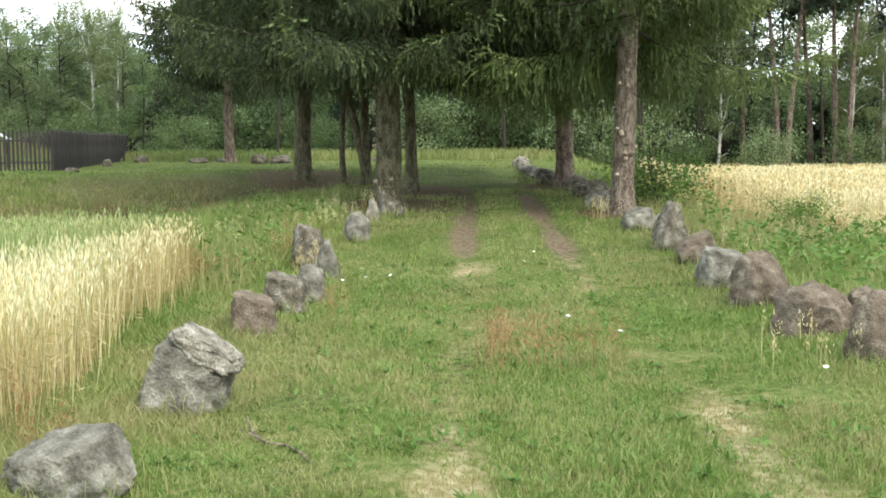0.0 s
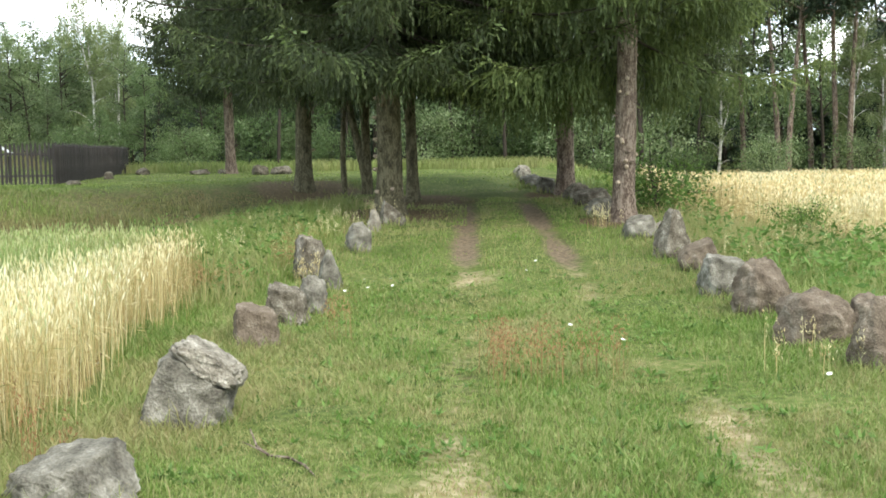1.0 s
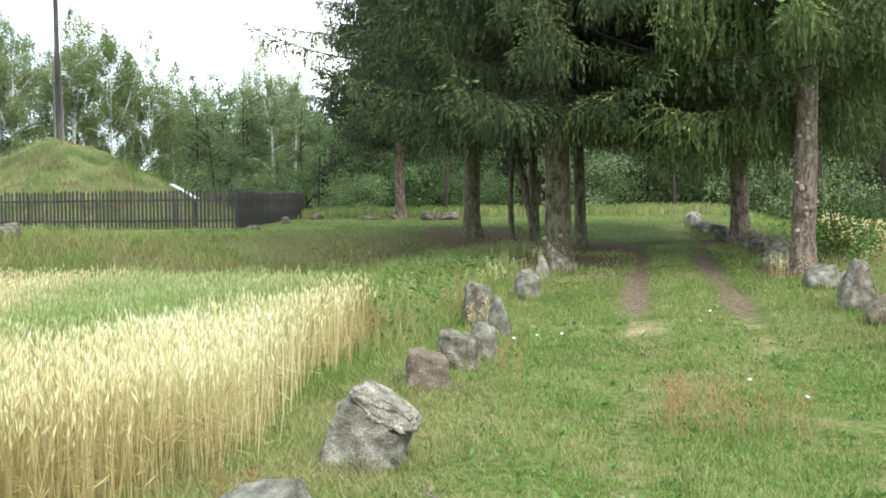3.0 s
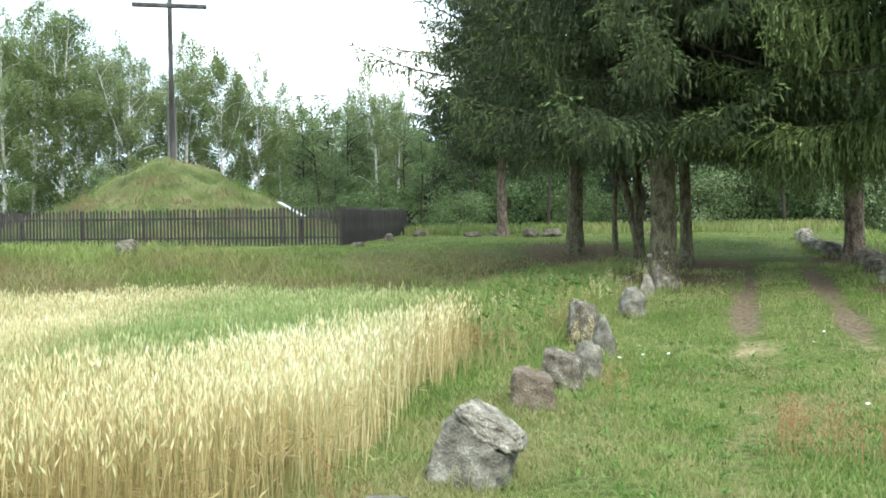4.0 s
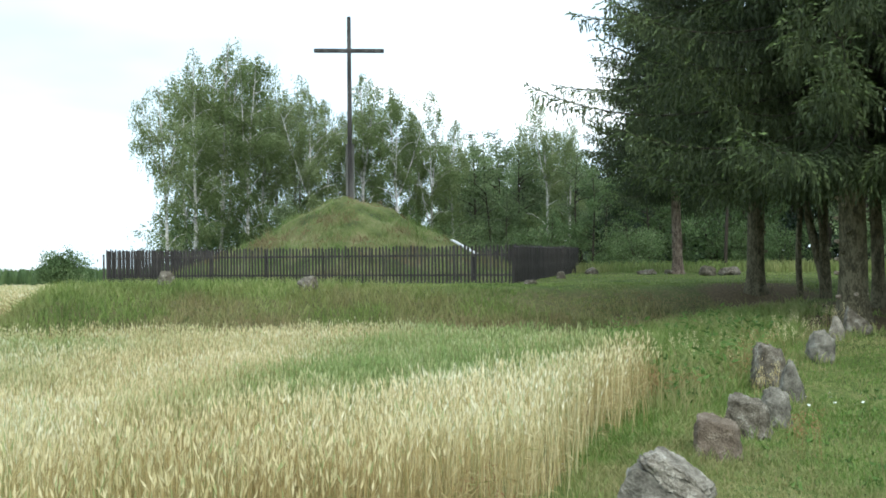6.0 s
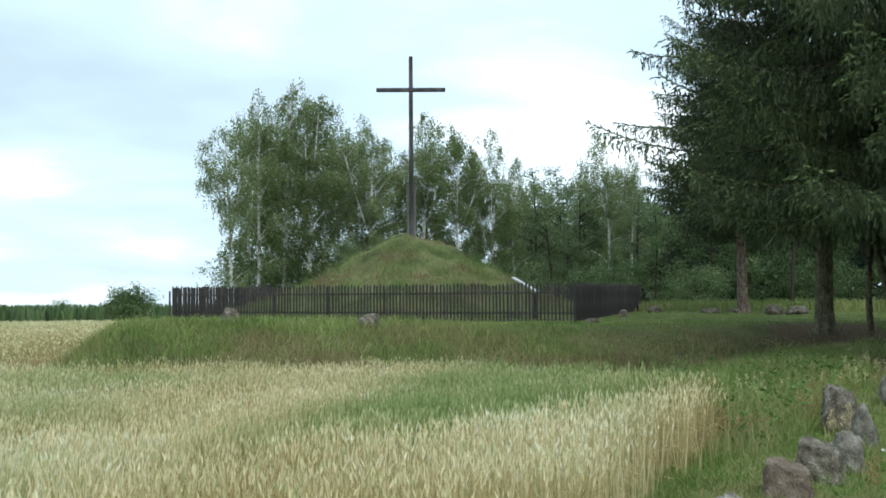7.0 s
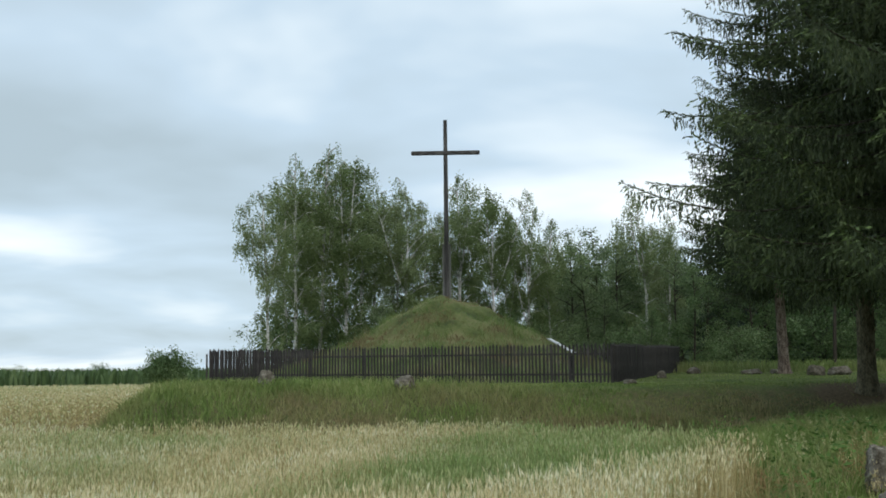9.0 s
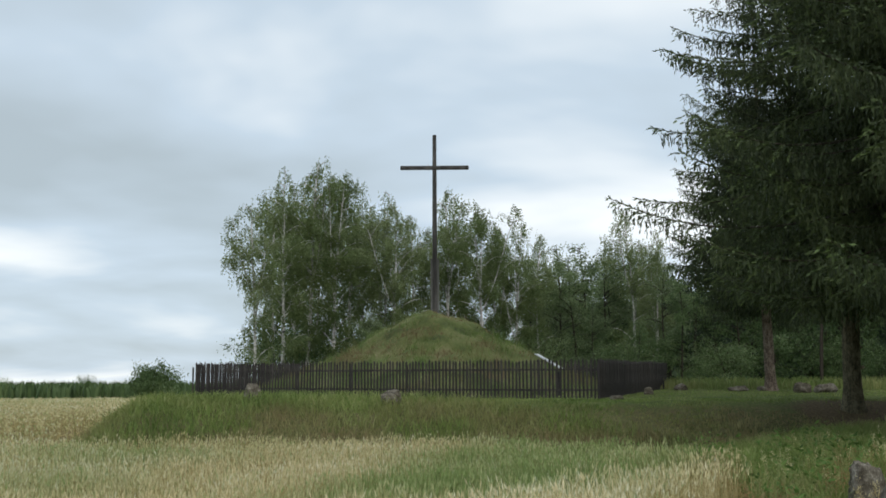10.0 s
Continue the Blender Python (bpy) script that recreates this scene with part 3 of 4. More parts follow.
def spruce_arrays(seed, H, R, low, sag=1.0, hang=1.0, bare=0.0, fine_top=10.4, floor=2.9):
    """Woody parts and needle twigs of a spruce: limbs that sag and lift their tips, side twigs in fans, and tassels hanging from both."""
    r = np.random.default_rng(seed)
    unit = lambda d: d / (np.linalg.norm(d, axis=-1, keepdims=True) + 1e-9)
    wood, axes, twigs = [], [], []
    z = low
    while z < H - 0.4:
        f = (z - low) / (H - low)
        fine = z < fine_top
        n = r.integers(6, 8) if fine else 5
        a0 = r.uniform(0, 6.28)
        for k in range(n):
            L = R * ((1 - f) ** 1.08) * (r.uniform(0.55, 0.95) if r.uniform() < 0.7 else r.uniform(0.95, 1.2)) + 0.25
            if z < low + 1.2:
                L *= r.uniform(0.5, 1.0)
            a = a0 + k * 6.28 / n + r.uniform(-0.35, 0.35)
            zb = z + r.uniform(-0.2, 0.2)
            if z < bare and math.sin(a) < -0.35:  # pruned on the side of the track
                continue
            t = np.linspace(0, 1, 11)
            s0 = -sag * r.uniform(0.3, 0.6) * (1 - 0.85 * f) + 0.3 * f
            s1 = r.uniform(0.3, 0.65)
            zz = zb + L * (s0 * t + (s1 - s0) / 2.6 * t ** 2.6)
            fall = zb - zz.min()
            if zb - fall < floor:
                zz = zb + (zz - zb) * max(zb - floor, 0.25) / fall
            bend = a + 0.16 * r.normal() * t
            path = np.stack([0.95 * L * t * np.cos(bend), 0.95 * L * t * np.sin(bend), zz], 1)
            wood.append(tube_arrays(path, 0.021 * (L / 4) * (1 - 0.88 * t) + 0.003, 4))
            at = lambda q: np.stack([np.interp(q, t, path[:, c]) for c in range(3)], 1)
            way = unit(np.gradient(path, axis=0))
            side = np.array([-np.sin(a), np.cos(a), 0])
            m = max(4, int(L / (0.14 if fine else 0.34)))
            for sgn in (-1, 1):
                q = (np.arange(m) + r.uniform(0.1, 0.9, m)) / m
                q = q[q > (0.16 if L > 1.5 else 0.0)]
                along = np.stack([np.interp(q, t, way[:, c]) for c in range(3)], 1)
                d = unit(sgn * side * r.uniform(0.55, 1.0, len(q))[:, None] + along * r.uniform(0.5, 1.0, len(q))[:, None] + np.column_stack([0 * q, 0 * q, r.uniform(-0.35, 0.2, len(q))]))
                ln = (0.14 + 0.72 * np.sin(np.pi * np.clip(0.08 + 0.86 * q, 0, 1)) ** 0.9) * r.uniform(0.45, 1.0, len(q)) * min(1.0, 0.35 + L / 5)
                twigs.append((at(q), d, ln, q * min(1, L / 2.5)))
            m = max(5, int(L * 0.85 / (0.05 if fine else 0.12)))
            q = np.linspace(0.15, 1, m)
            axes.append((at(q), np.stack([np.interp(q, t, way[:, c]) for c in range(3)], 1), q * min(1, L / 2.5)))
        z += 0.37 if fine else 1.3
    ab, ad, aq = (np.concatenate([x[k] for x in axes]) for k in range(3))
    tb, td, tl, tq = (np.concatenate([x[k] for x in twigs]) for k in range(4))
    high = tb[:, 2] >= fine_top
    gap = np.where(high, 0.24, 0.055)
    p2, i2, u2 = strung(tb, td, tl, gap, 0.35, r)
    d2 = td[i2] + r.normal(0, 0.2, (len(i2), 3))
    d2[:, 2] -= 0.6 * u2
    # tassels hang from the side twigs and from the limbs
    pick = (r.uniform(0, 1, len(p2)) < 0.34) & (u2 < 0.95)
    pick_a = r.uniform(0, 1, len(ab)) < 0.42 * (aq < 0.96)
    hb = np.concatenate([p2[pick], ab[pick_a]])
    hq = np.concatenate([tq[i2][pick], aq[pick_a]])
    hl = r.uniform(0.12, 0.58, len(hb)) * hang * np.clip(1.25 - 0.75 * hq, 0.3, 1.2)
    hl = np.minimum(hl, np.maximum(hb[:, 2] - floor + 0.75, 0.1))
    hd = np.column_stack([r.normal(0, 0.16, (len(hb), 2)), -np.ones(len(hb))])
    p3, i3, u3 = strung(hb, hd, hl, np.where(hb[:, 2] >= fine_top, 0.3, 0.08), 0.0, r)
    d3 = hd[i3] + r.normal(0, 0.13, (len(i3), 3))
    # the leading shoot of every limb, with short upturned shoots round it
    d1 = ad + r.normal(0, 0.3, ad.shape) + np.array([0, 0, 0.12])
    p = np.concatenate([ab, p2, p3])
    d = np.concatenate([d1, d2, d3])
    tone = np.concatenate([0.45 * aq, tq[i2] * (0.35 + 0.65 * u2) * np.repeat(r.uniform(0, 1, len(tl)), np.bincount(i2, minlength=len(tl))), 0.55 * hq[i3] * (0.3 + 0.7 * u3) * r.uniform(0, 1, len(hl))[i3]])
    coarse = np.where(p[:, 2] < fine_top, 1.0, 2.8)
    fresh = np.clip((tone - 0.2) * 1.5 * hang, 0, 1)
    return joined(wood), kites(p, d, r.uniform(0.1, 0.16, len(p)) * coarse, r.uniform(0.03, 0.047, len(p)) * coarse, r), np.repeat(fresh, 4)


def trunk_arrays(H, r0, seed=0, lean=(0, 0), sides=16, flare=1.5):
    r = np.random.default_rng(seed)
    t = np.concatenate([[-0.3, 0, 0.12, 0.3, 0.6], np.linspace(1.1, H, 26)])
    ph = r.uniform(0, 6, 2)
    x = lean[0] * t / H + 0.05 * np.sin(t * 0.5 + ph[0])
    y = lean[1] * t / H + 0.05 * np.sin(t * 0.6 + ph[1])
    rad = r0 * (1 - 0.93 * np.clip(t, 0, H) / H) * (1 + (flare - 1) * np.exp(-np.clip(t, 0, None) / 0.25))
    return tube_arrays(np.stack([x, y, t], 1), rad, sides)


def spruce(x, y, seed, H, R, low, r0, bark, label, knots=0, turn=0, mesh=None, sag=1.0, bare=0.0, hang=1.0, floor=2.9, needles=None, fine_top=10.4):
    base = tagged(new("spruce_tree"), label, "tree", "spruces beside the track")
    base.matrix_world = pose(x, y, float(height(x, y)), 0, 0, turn)
    v, f = trunk_arrays(H, r0, seed)
    rg = np.random.default_rng(seed)
    v = v + (rg.normal(0, 0.006, v.shape))
    tr = new("trunk", mesh_of("trunk", v, f, bark, True))
    tr.parent = base
    if mesh is None:
        (wv, wf), (kv, kf), fresh = spruce_arrays(seed, H, R, low, sag, hang, bare, fine_top, floor)
        mesh = (mesh_of("branches", wv, wf, TWIG, True), mesh_of("crown", kv, kf, needles or NEEDLES, False, {"dry": fresh}))
    for n, me in zip(("branchwork", "crown"), mesh):
        o = tagged(new(n, me), kind="stuff" if n == "branchwork" else "")
        o.parent = base
    for k in range(knots):
        bm = bmesh.new()
        zz, a = rg.uniform(0.5, max(low + 0.6, 5.0)), rg.uniform(0, 6.28)
        rad = r0 * (1 - 0.93 * zz / H)
        bmesh.ops.create_cone(bm, cap_ends=True, segments=9, radius1=0.05, radius2=rg.uniform(0.025, 0.035), depth=0.09)
        bmesh.ops.bevel(bm, geom=list(bm.edges), offset=0.006, segments=1, affect="EDGES")
        part("branch_stub", bm, KNOT if k % 3 else bark, base).matrix_local = pose(rad * 1.0 * math.cos(a), rad * 1.0 * math.sin(a), zz) @ Euler((0, radians(80), a)).to_matrix().to_4x4()
    return base, mesh


_, M1 = spruce(*TREES["big"], 3, 24, 7.2, 3.7, 0.29, BARK_GREEN, "tall dark green spruce with a thick knotted trunk", 42, 0, None, 1.15, fine_top=11.4)
_, M2 = spruce(*TREES["pair"], 5, 23, 5.6, 3.9, 0.235, BARK_GREEN, "tall spruce with a mossy trunk flared at its base", 6, fine_top=12.4)
spruce(*TREES["third"], 7, 20, 4.0, 4.0, 0.15, BARK_GREEN, "slender spruce with a mossy trunk", 4, 130, M2)
_, M3 = spruce(*TREES["right"], 9, 23, 4.9, 3.4, 0.225, BARK, "tall spruce with a bare brown trunk full of branch stubs", 44, 0, None, 1.3, 5.0, 1.5, 2.5, NEEDLES_LIGHT)
spruce(*TREES["right_far"], 13, 22, 4.5, 3.6, 0.235, BARK, "tall spruce with dark brown bark beside the boulders", 12, 200, M1)
spruce(-10.0, 43.0, 15, 17, 4.0, 2.6, 0.22, BARK, "spruce with a brown trunk at the back of the terrace", 3, 60, M2)


def leafy_arrays(seed, H, R, low, leaf, count, weep=0.4, stems=1, bush=False, narrow=1.0):
    """Stem, limbs and leaves of a broadleaved tree: uneven limbs that carry twigs with leaves in loose clumps."""
    r = np.random.default_rng(seed)
    wood, lp, ld = [], [], []
    limbs = []
    for s in range(stems):
        lean = r.normal(0, 0.05 * H if not bush else 0.25 * H, 2) * (1 if stems > 1 else 0.5)
        t = np.linspace(0, 1, 14)
        ph = r.uniform(0, 6, 2)
        path = np.stack([lean[0] * t + 0.012 * H * np.sin(5 * t + ph[0]), lean[1] * t + 0.012 * H * np.sin(6 * t + ph[1]), H * t * (1 if s == 0 else r.uniform(0.7, 0.95)) - 0.15], 1)
        r0 = 0.011 * H / stems ** 0.5
        wood.append(tube_arrays(path, r0 * (1 - 0.93 * t) + 0.006, 7))
        nb = int(26 / stems ** 0.5)
        for k in range(nb):
            u = low / H + (0.97 - low / H) * (k + r.uniform(0, 1)) / nb
            o = np.array([np.interp(u, t, path[:, c]) for c in range(3)])
            a = r.uniform(0, 6.28)
            f = (u - low / H) / (1 - low / H)
            L = R * narrow * (0.3 + 1.05 * np.sin(np.pi * min(1, 0.2 + 0.76 * f))) * r.uniform(0.45, 1.1) * (1.0 if f < 0.8 else 0.6)
            up = r.uniform(0.5, 1.2)
            q = np.linspace(0, 1, 6)
            br = o + np.stack([L * q * np.cos(a), L * q * np.sin(a), L * (up * q - 0.55 * up * q ** 2 - weep * 0.35 * q ** 3)], 1)
            wood.append(tube_arrays(br, r0 * 0.36 * (1 - 0.88 * q) + 0.004, 4))
            limbs.append((br, L))
    tot = sum(l for _, l in limbs)
    for br, L in limbs:
        n = int(count * L / tot)
        clumps = max(3, int(L * 3.5))
        q = r.uniform(0.25, 1.05, clumps)
        c = np.stack([np.interp(q, np.linspace(0, 1, 6), br[:, k]) for k in range(3)], 1) + r.normal(0, 0.16 * R * 0.45, (clumps, 3))
        which = r.integers(0, clumps, n)
        sc = r.normal(0, 1, (n, 3)) * [0.3, 0.3, 0.22] * (0.5 + 0.22 * R)
        p = c[which] + sc
        p[:, 2] -= weep * np.abs(r.normal(0, 0.5, n))
        lp.append(p)
        d = r.normal(0, 1, (n, 3))
        d[:, 2] -= 0.9 * weep + 0.3
        ld.append(d)
    p, d = np.concatenate(lp), np.concatenate(ld)
    p[:, 2] = np.maximum(p[:, 2], 0.1)
    return joined(wood), kites(p, d, leaf * r.uniform(0.7, 1.4, len(p)), leaf * 0.7 * r.uniform(0.7, 1.2, len(p)), r)


def birch_arrays(seed, H, R, low, leaf):
    """A birch: a slim forked stem, steep limbs, and thin strands of leaves that weep from them."""
    r = np.random.default_rng(seed)
    wood, sb, sl = [], [], []
    t = np.linspace(0, 1, 16)
    stems = [(0.0, r.normal(0, 0.03 * H, 2), 1.0)]
    for _ in range(r.integers(1, 3)):
        stems.append((r.uniform(0.25, 0.5), r.normal(0, 0.09 * H, 2), r.uniform(0.8, 0.97)))
    first = None
    for start, lean, top in stems:
        ph = r.uniform(0, 6, 2)
        path = np.stack([lean[0] * t ** 1.4 + 0.008 * H * np.sin(5 * t + ph[0]), lean[1] * t ** 1.4 + 0.008 * H * np.sin(6 * t + ph[1]), H * top * t - 0.15], 1)
        if first is None:
            first = path
        else:
            foot = np.array([np.interp(start, t, first[:, c]) for c in range(3)])
            path = foot + np.stack([lean[0] * t ** 0.8, lean[1] * t ** 0.8, (H * top - foot[2]) * t], 1) + np.stack([0.06 * np.sin(7 * t + ph[0]), 0.06 * np.sin(6 * t + ph[1]), 0 * t], 1) * t[:, None]
        r0 = 0.0095 * H * (1 - 0.55 * (start > 0))
        wood.append(tube_arrays(path, r0 * (1 - 0.92 * t) + 0.006, 7))
        nb = 24 if start == 0 else 12
        for k in range(nb):
            u = (k + r.uniform(0, 1)) / nb
            o = np.array([np.interp(u, t, path[:, c]) for c in range(3)])
            if o[2] < low:
                continue
            f = (o[2] - low) / (H - low)
            L = R * (0.35 + 0.8 * math.sin(math.pi * min(1, 0.22 + 0.7 * f))) * r.uniform(0.4, 1.1) * (1.0 if f < 0.75 else 0.55)
            a, up, q = r.uniform(0, 6.28), r.uniform(0.9, 1.9), np.linspace(0, 1, 7)
            br = o + np.stack([L * q * np.cos(a), L * q * np.sin(a), L * (up * q - 0.55 * up * q ** 2)], 1)
            wood.append(tube_arrays(br, r0 * 0.33 * (1 - 0.88 * q) + 0.004, 4))
            n = max(6, int(L * 27))
            w = r.uniform(0.2, 1.03, n)
            base = np.stack([np.interp(w, q, br[:, c]) for c in range(3)], 1) + r.normal(0, 1, (n, 3)) * [0.26, 0.26, 0.16] * (0.5 + 0.5 * w)[:, None]
            sb.append(base)
            sl.append(r.uniform(0.3, 1.25, n) * (0.6 + 0.4 * w))
        n = 10
        sb.append(path[-1] + r.normal(0, 0.16, (n, 3)) - [0, 0, 0.15])
        sl.append(r.uniform(0.3, 0.9, n))
    sb, sl = np.concatenate(sb), np.concatenate(sl)
    drift = np.column_stack([r.normal(0, 0.2, (len(sb), 2)) + [0.12, 0.0], -np.ones(len(sb))])
    p, idx, u = strung(sb, drift, sl, 0.068, 0.0, r)
    p += r.normal(0, 0.045, p.shape)
    p[:, 2] = np.maximum(p[:, 2], 0.15)
    d = r.normal(0, 0.75, p.shape) + [0, 0, -0.9]
    return joined(wood), kites(p, d, leaf * r.uniform(0.7, 1.35, len(p)), leaf * 0.62 * r.uniform(0.7, 1.2, len(p)), r)


def birch(seed, H, R, low, leaf):
    (wv, wf), (kv, kf) = birch_arrays(seed, H, R, low, leaf)
    return mesh_of("trunk", wv, wf, BIRCH_BARK, True), mesh_of("crown", kv, kf, BIRCH_LEAF)


def leafy(name, seed, H, R, low, leaf, count, bark, mat, **more):
    (wv, wf), (kv, kf) = leafy_arrays(seed, H, R, low, leaf, count, **more)
    return mesh_of("trunk", wv, wf, bark, True), mesh_of("crown", kv, kf, mat)


def plant(meshes, name, x, y, label, category, group, turn=0, scale=1.0, tall=1.0):
    base = tagged(new(name), label, category, group)
    base.matrix_world = pose(x, y, float(height(x, y)), 0, 0, turn) @ Matrix.Diagonal((scale, scale, scale * tall, 1))
    for n, me in zip(("trunk", "crown"), meshes):
        o = new(n, me)
        o.parent = base
    return base


rnd = random.Random(4)
BIRCHES = [birch(20 + k, 13, (1.75, 2.1, 2.2, 1.7, 1.9)[k], (0.6, 0.8, 1.6, 2.4, 1.2)[k], 0.125) for k in range(5)]
WOODS = [leafy("wood", 40 + k, 14, 3.2, 0.6 + k * 0.9, 0.2, 6200, TWIG, (WOOD_LEAF, WOOD_LEAF, WILLOW_LEAF, WOOD_LEAF)[k], weep=0.3) for k in range(4)]
BUSHES = [leafy("bush", 60 + k, 3.2, 1.7, 0.1, 0.11, 4600, TWIG, WOOD_LEAF, stems=5, bush=True, weep=0.2) for k in range(2)]
PINES = [leafy("pine", 70, 16, 2.8, 1.0, 0.26, 5200, TWIG, PINE_LEAF, weep=0.5)]


def polar(az, dist):
    return dist * math.sin(radians(az)), dist * math.cos(radians(az))


BIRCH_SPOTS = [(-41.3, 52, 9.1), (-39.9, 56, 11.7), (-38.5, 58, 12.6), (-40.4, 60, 11.1), (-37.0, 57, 11.6), (-36.1, 62, 12.3), (-34.3, 60, 11.2), (-33.4, 58, 10.5), (-32.6, 62, 10.3), (-35.3, 66, 11.5), (-30.6, 60, 10.6), (-29.8, 64, 11.0), (-28.7, 58, 9.6), (-27.9, 63, 9.1), (-26.6, 62, 9.0), (-25.5, 66, 9.1), (-27.6, 70, 9.3), (-31.4, 64, 9.3), (-37.9, 66, 12.3), (-39.1, 68, 13.8), (-20.1, 62, 9.7), (-18.9, 64, 8.7)]
for k, (az, dist, H) in enumerate(BIRCH_SPOTS):
    plant(BIRCHES[k % 5], "birch_tree", *polar(az, dist), "slender birch with white bark and drooping green leaves", "tree", "birches behind the mound", rnd.uniform(0, 360), H / 13 * (1.05 if az < -32 else 1.12))
WOOD_SPOTS = [(-24.1, 70, 9.9, 2), (-22.8, 72, 10.2, 2), (-23.4, 66, 8.6, 0), (-24.4, 80, 9.6, 0), (-21.6, 66, 9.2, 2), (-19.4, 66, 9.3, 2), (-18.5, 60, 7.1, 2), (-17.6, 58, 6.2, 0), (-16.9, 70, 8.9, 4), (-15.7, 72, 8.7, 4), (-14.6, 66, 7.9, 1), (-12.8, 70, 8.3, 0), (-22.4, 60, 4.8, 2), (-20.0, 55, 3.5, 0), (-24.4, 84, 9.6, 1), (-23.1, 80, 8.2, 0), (-21.9, 84, 9.5, 3), (-20.6, 82, 9.7, 1), (-19.4, 80, 9.0, 0), (-18.2, 82, 9.1, 3), (-16.9, 78, 8.2, 0), (-25.7, 80, 9.2, 3), (-21.3, 70, 9.2, 1), (-20.9, 74, 9.0, 2), (-36.2, 70, 8.5, 0), (-33.0, 69, 8.0, 1), (-30.2, 71, 8.0, 0), (-39.5, 72, 8.5, 1), (-35.0, 56, 4.4, 2)]
for k, (az, dist, H, kind) in enumerate(WOOD_SPOTS):
    meshes = (WOODS + PINES)[kind]
    plant(meshes, "pine_tree" if kind == 4 else "leafy_tree", *polar(az, dist), "dark green conifer at the edge of the wood" if kind == 4 else ("silvery green leafy tree at the edge of the wood" if kind == 2 else "dense green leafy tree at the edge of the wood"),
          "tree", "trees of the wood", rnd.uniform(0, 360), H / (16 if kind == 4 else 14))
for k in range(36):
    az = -14.5 + 51 * (k + rnd.uniform(0, 1)) / 36
    plant(WOODS[k % 4] if k % 5 else PINES[0], "leafy_tree" if k % 5 else "pine_tree", *polar(az, rnd.uniform(64, 92)), "tall tree in the dark wood behind the meadow", "tree", "trees of the wood", rnd.uniform(0, 360), rnd.uniform(0.85, 1.35))
TALL_PINE = leafy("pine", 71, 17, 2.3, 9.0, 0.26, 3200, BARK, PINE_LEAF, weep=0.2)
for k in range(11):
    plant(TALL_PINE, "pine_tree", *polar(15.5 + 1.1 * k + rnd.uniform(-0.5, 0.5), rnd.uniform(60, 68)), "tall pine with a bare trunk at the wood edge", "tree", "trees of the wood", rnd.uniform(0, 360), rnd.uniform(0.85, 1.05))
SLIM_PINE = leafy("pine", 72, 15, 2.0, 7.5, 0.24, 2600, TWIG, PINE_LEAF, weep=0.2)
for k in range(14):
    plant(SLIM_PINE, "pine_tree", *polar(-9 + 1.75 * k + rnd.uniform(-1.4, 1.4), rnd.uniform(56, 66)), "slender bare-stemmed pine at the wood edge", "tree", "trees of the wood", rnd.uniform(0, 360), rnd.uniform(0.55, 0.75), 1.25)
for k in range(9):
    az = -3 + 36 * (k + rnd.uniform(0, 1)) / 9
    plant(BIRCHES[k % 5], "birch_tree", *polar(az, rnd.uniform(60, 66)), "slim pale-stemmed young birch at the edge of the wood", "tree", "trees of the wood", rnd.uniform(0, 360), rnd.uniform(0.6, 0.85))
for k in range(22):
    az = -24 + 60 * (k + rnd.uniform(0, 1)) / 22
    plant(BUSHES[k % 2], "bush", *polar(az, rnd.uniform(57, 66)), "leafy green bush at the edge of the wood", "bush", "undergrowth of the wood", rnd.uniform(0, 360), rnd.uniform(0.8, 1.6))


for k in range(11):
    az = -41.2 + 16 * (k + rnd.uniform(0, 1)) / 11
    plant(BUSHES[k % 2], "bush", *polar(az, rnd.uniform(56, 64)), "leafy green bush beneath the birches", "bush", "undergrowth of the birches", rnd.uniform(0, 360), rnd.uniform(0.9, 1.35))


# the depth of the wood, too far to tell its trees apart
wr = np.random.default_rng(77)
az = np.radians(wr.uniform(-26, 42, 24000))
dist = wr.uniform(94, 106, 24000)
top = np.interp(np.degrees(az), [-26, -15, -12, 12, 17, 42], [8.5, 8.5, 10.5, 11.0, 7.0, 7.0]) * (1 + 0.15 * fbm(np.degrees(az) * 0.8, 0 * az, 90))
pts = np.column_stack([dist * np.sin(az), dist * np.cos(az), wr.uniform(0, 1, 24000) ** 1.3 * top])
pts[:, 2] += height(pts[:, 0], pts[:, 1])
kv, kf = kites(pts, wr.normal(0, 1, (24000, 3)), wr.uniform(0.8, 1.7, 24000), wr.uniform(0.65, 1.15, 24000), wr)
tagged(new("far_wood", mesh_of("far_wood", kv, kf, PINE_LEAF)), "dark green depth of the wood behind its edge", "wood", kind="stuff")


# ---- wheat, grass and weeds ----
def sector(az0, az1, d0, d1, n, rng):
    az = np.radians(rng.uniform(az0, az1, n))
    d = np.sqrt(rng.uniform(d0 ** 2, d1 ** 2, n))
    return np.stack([d * np.sin(az), d * np.cos(az)], 1)


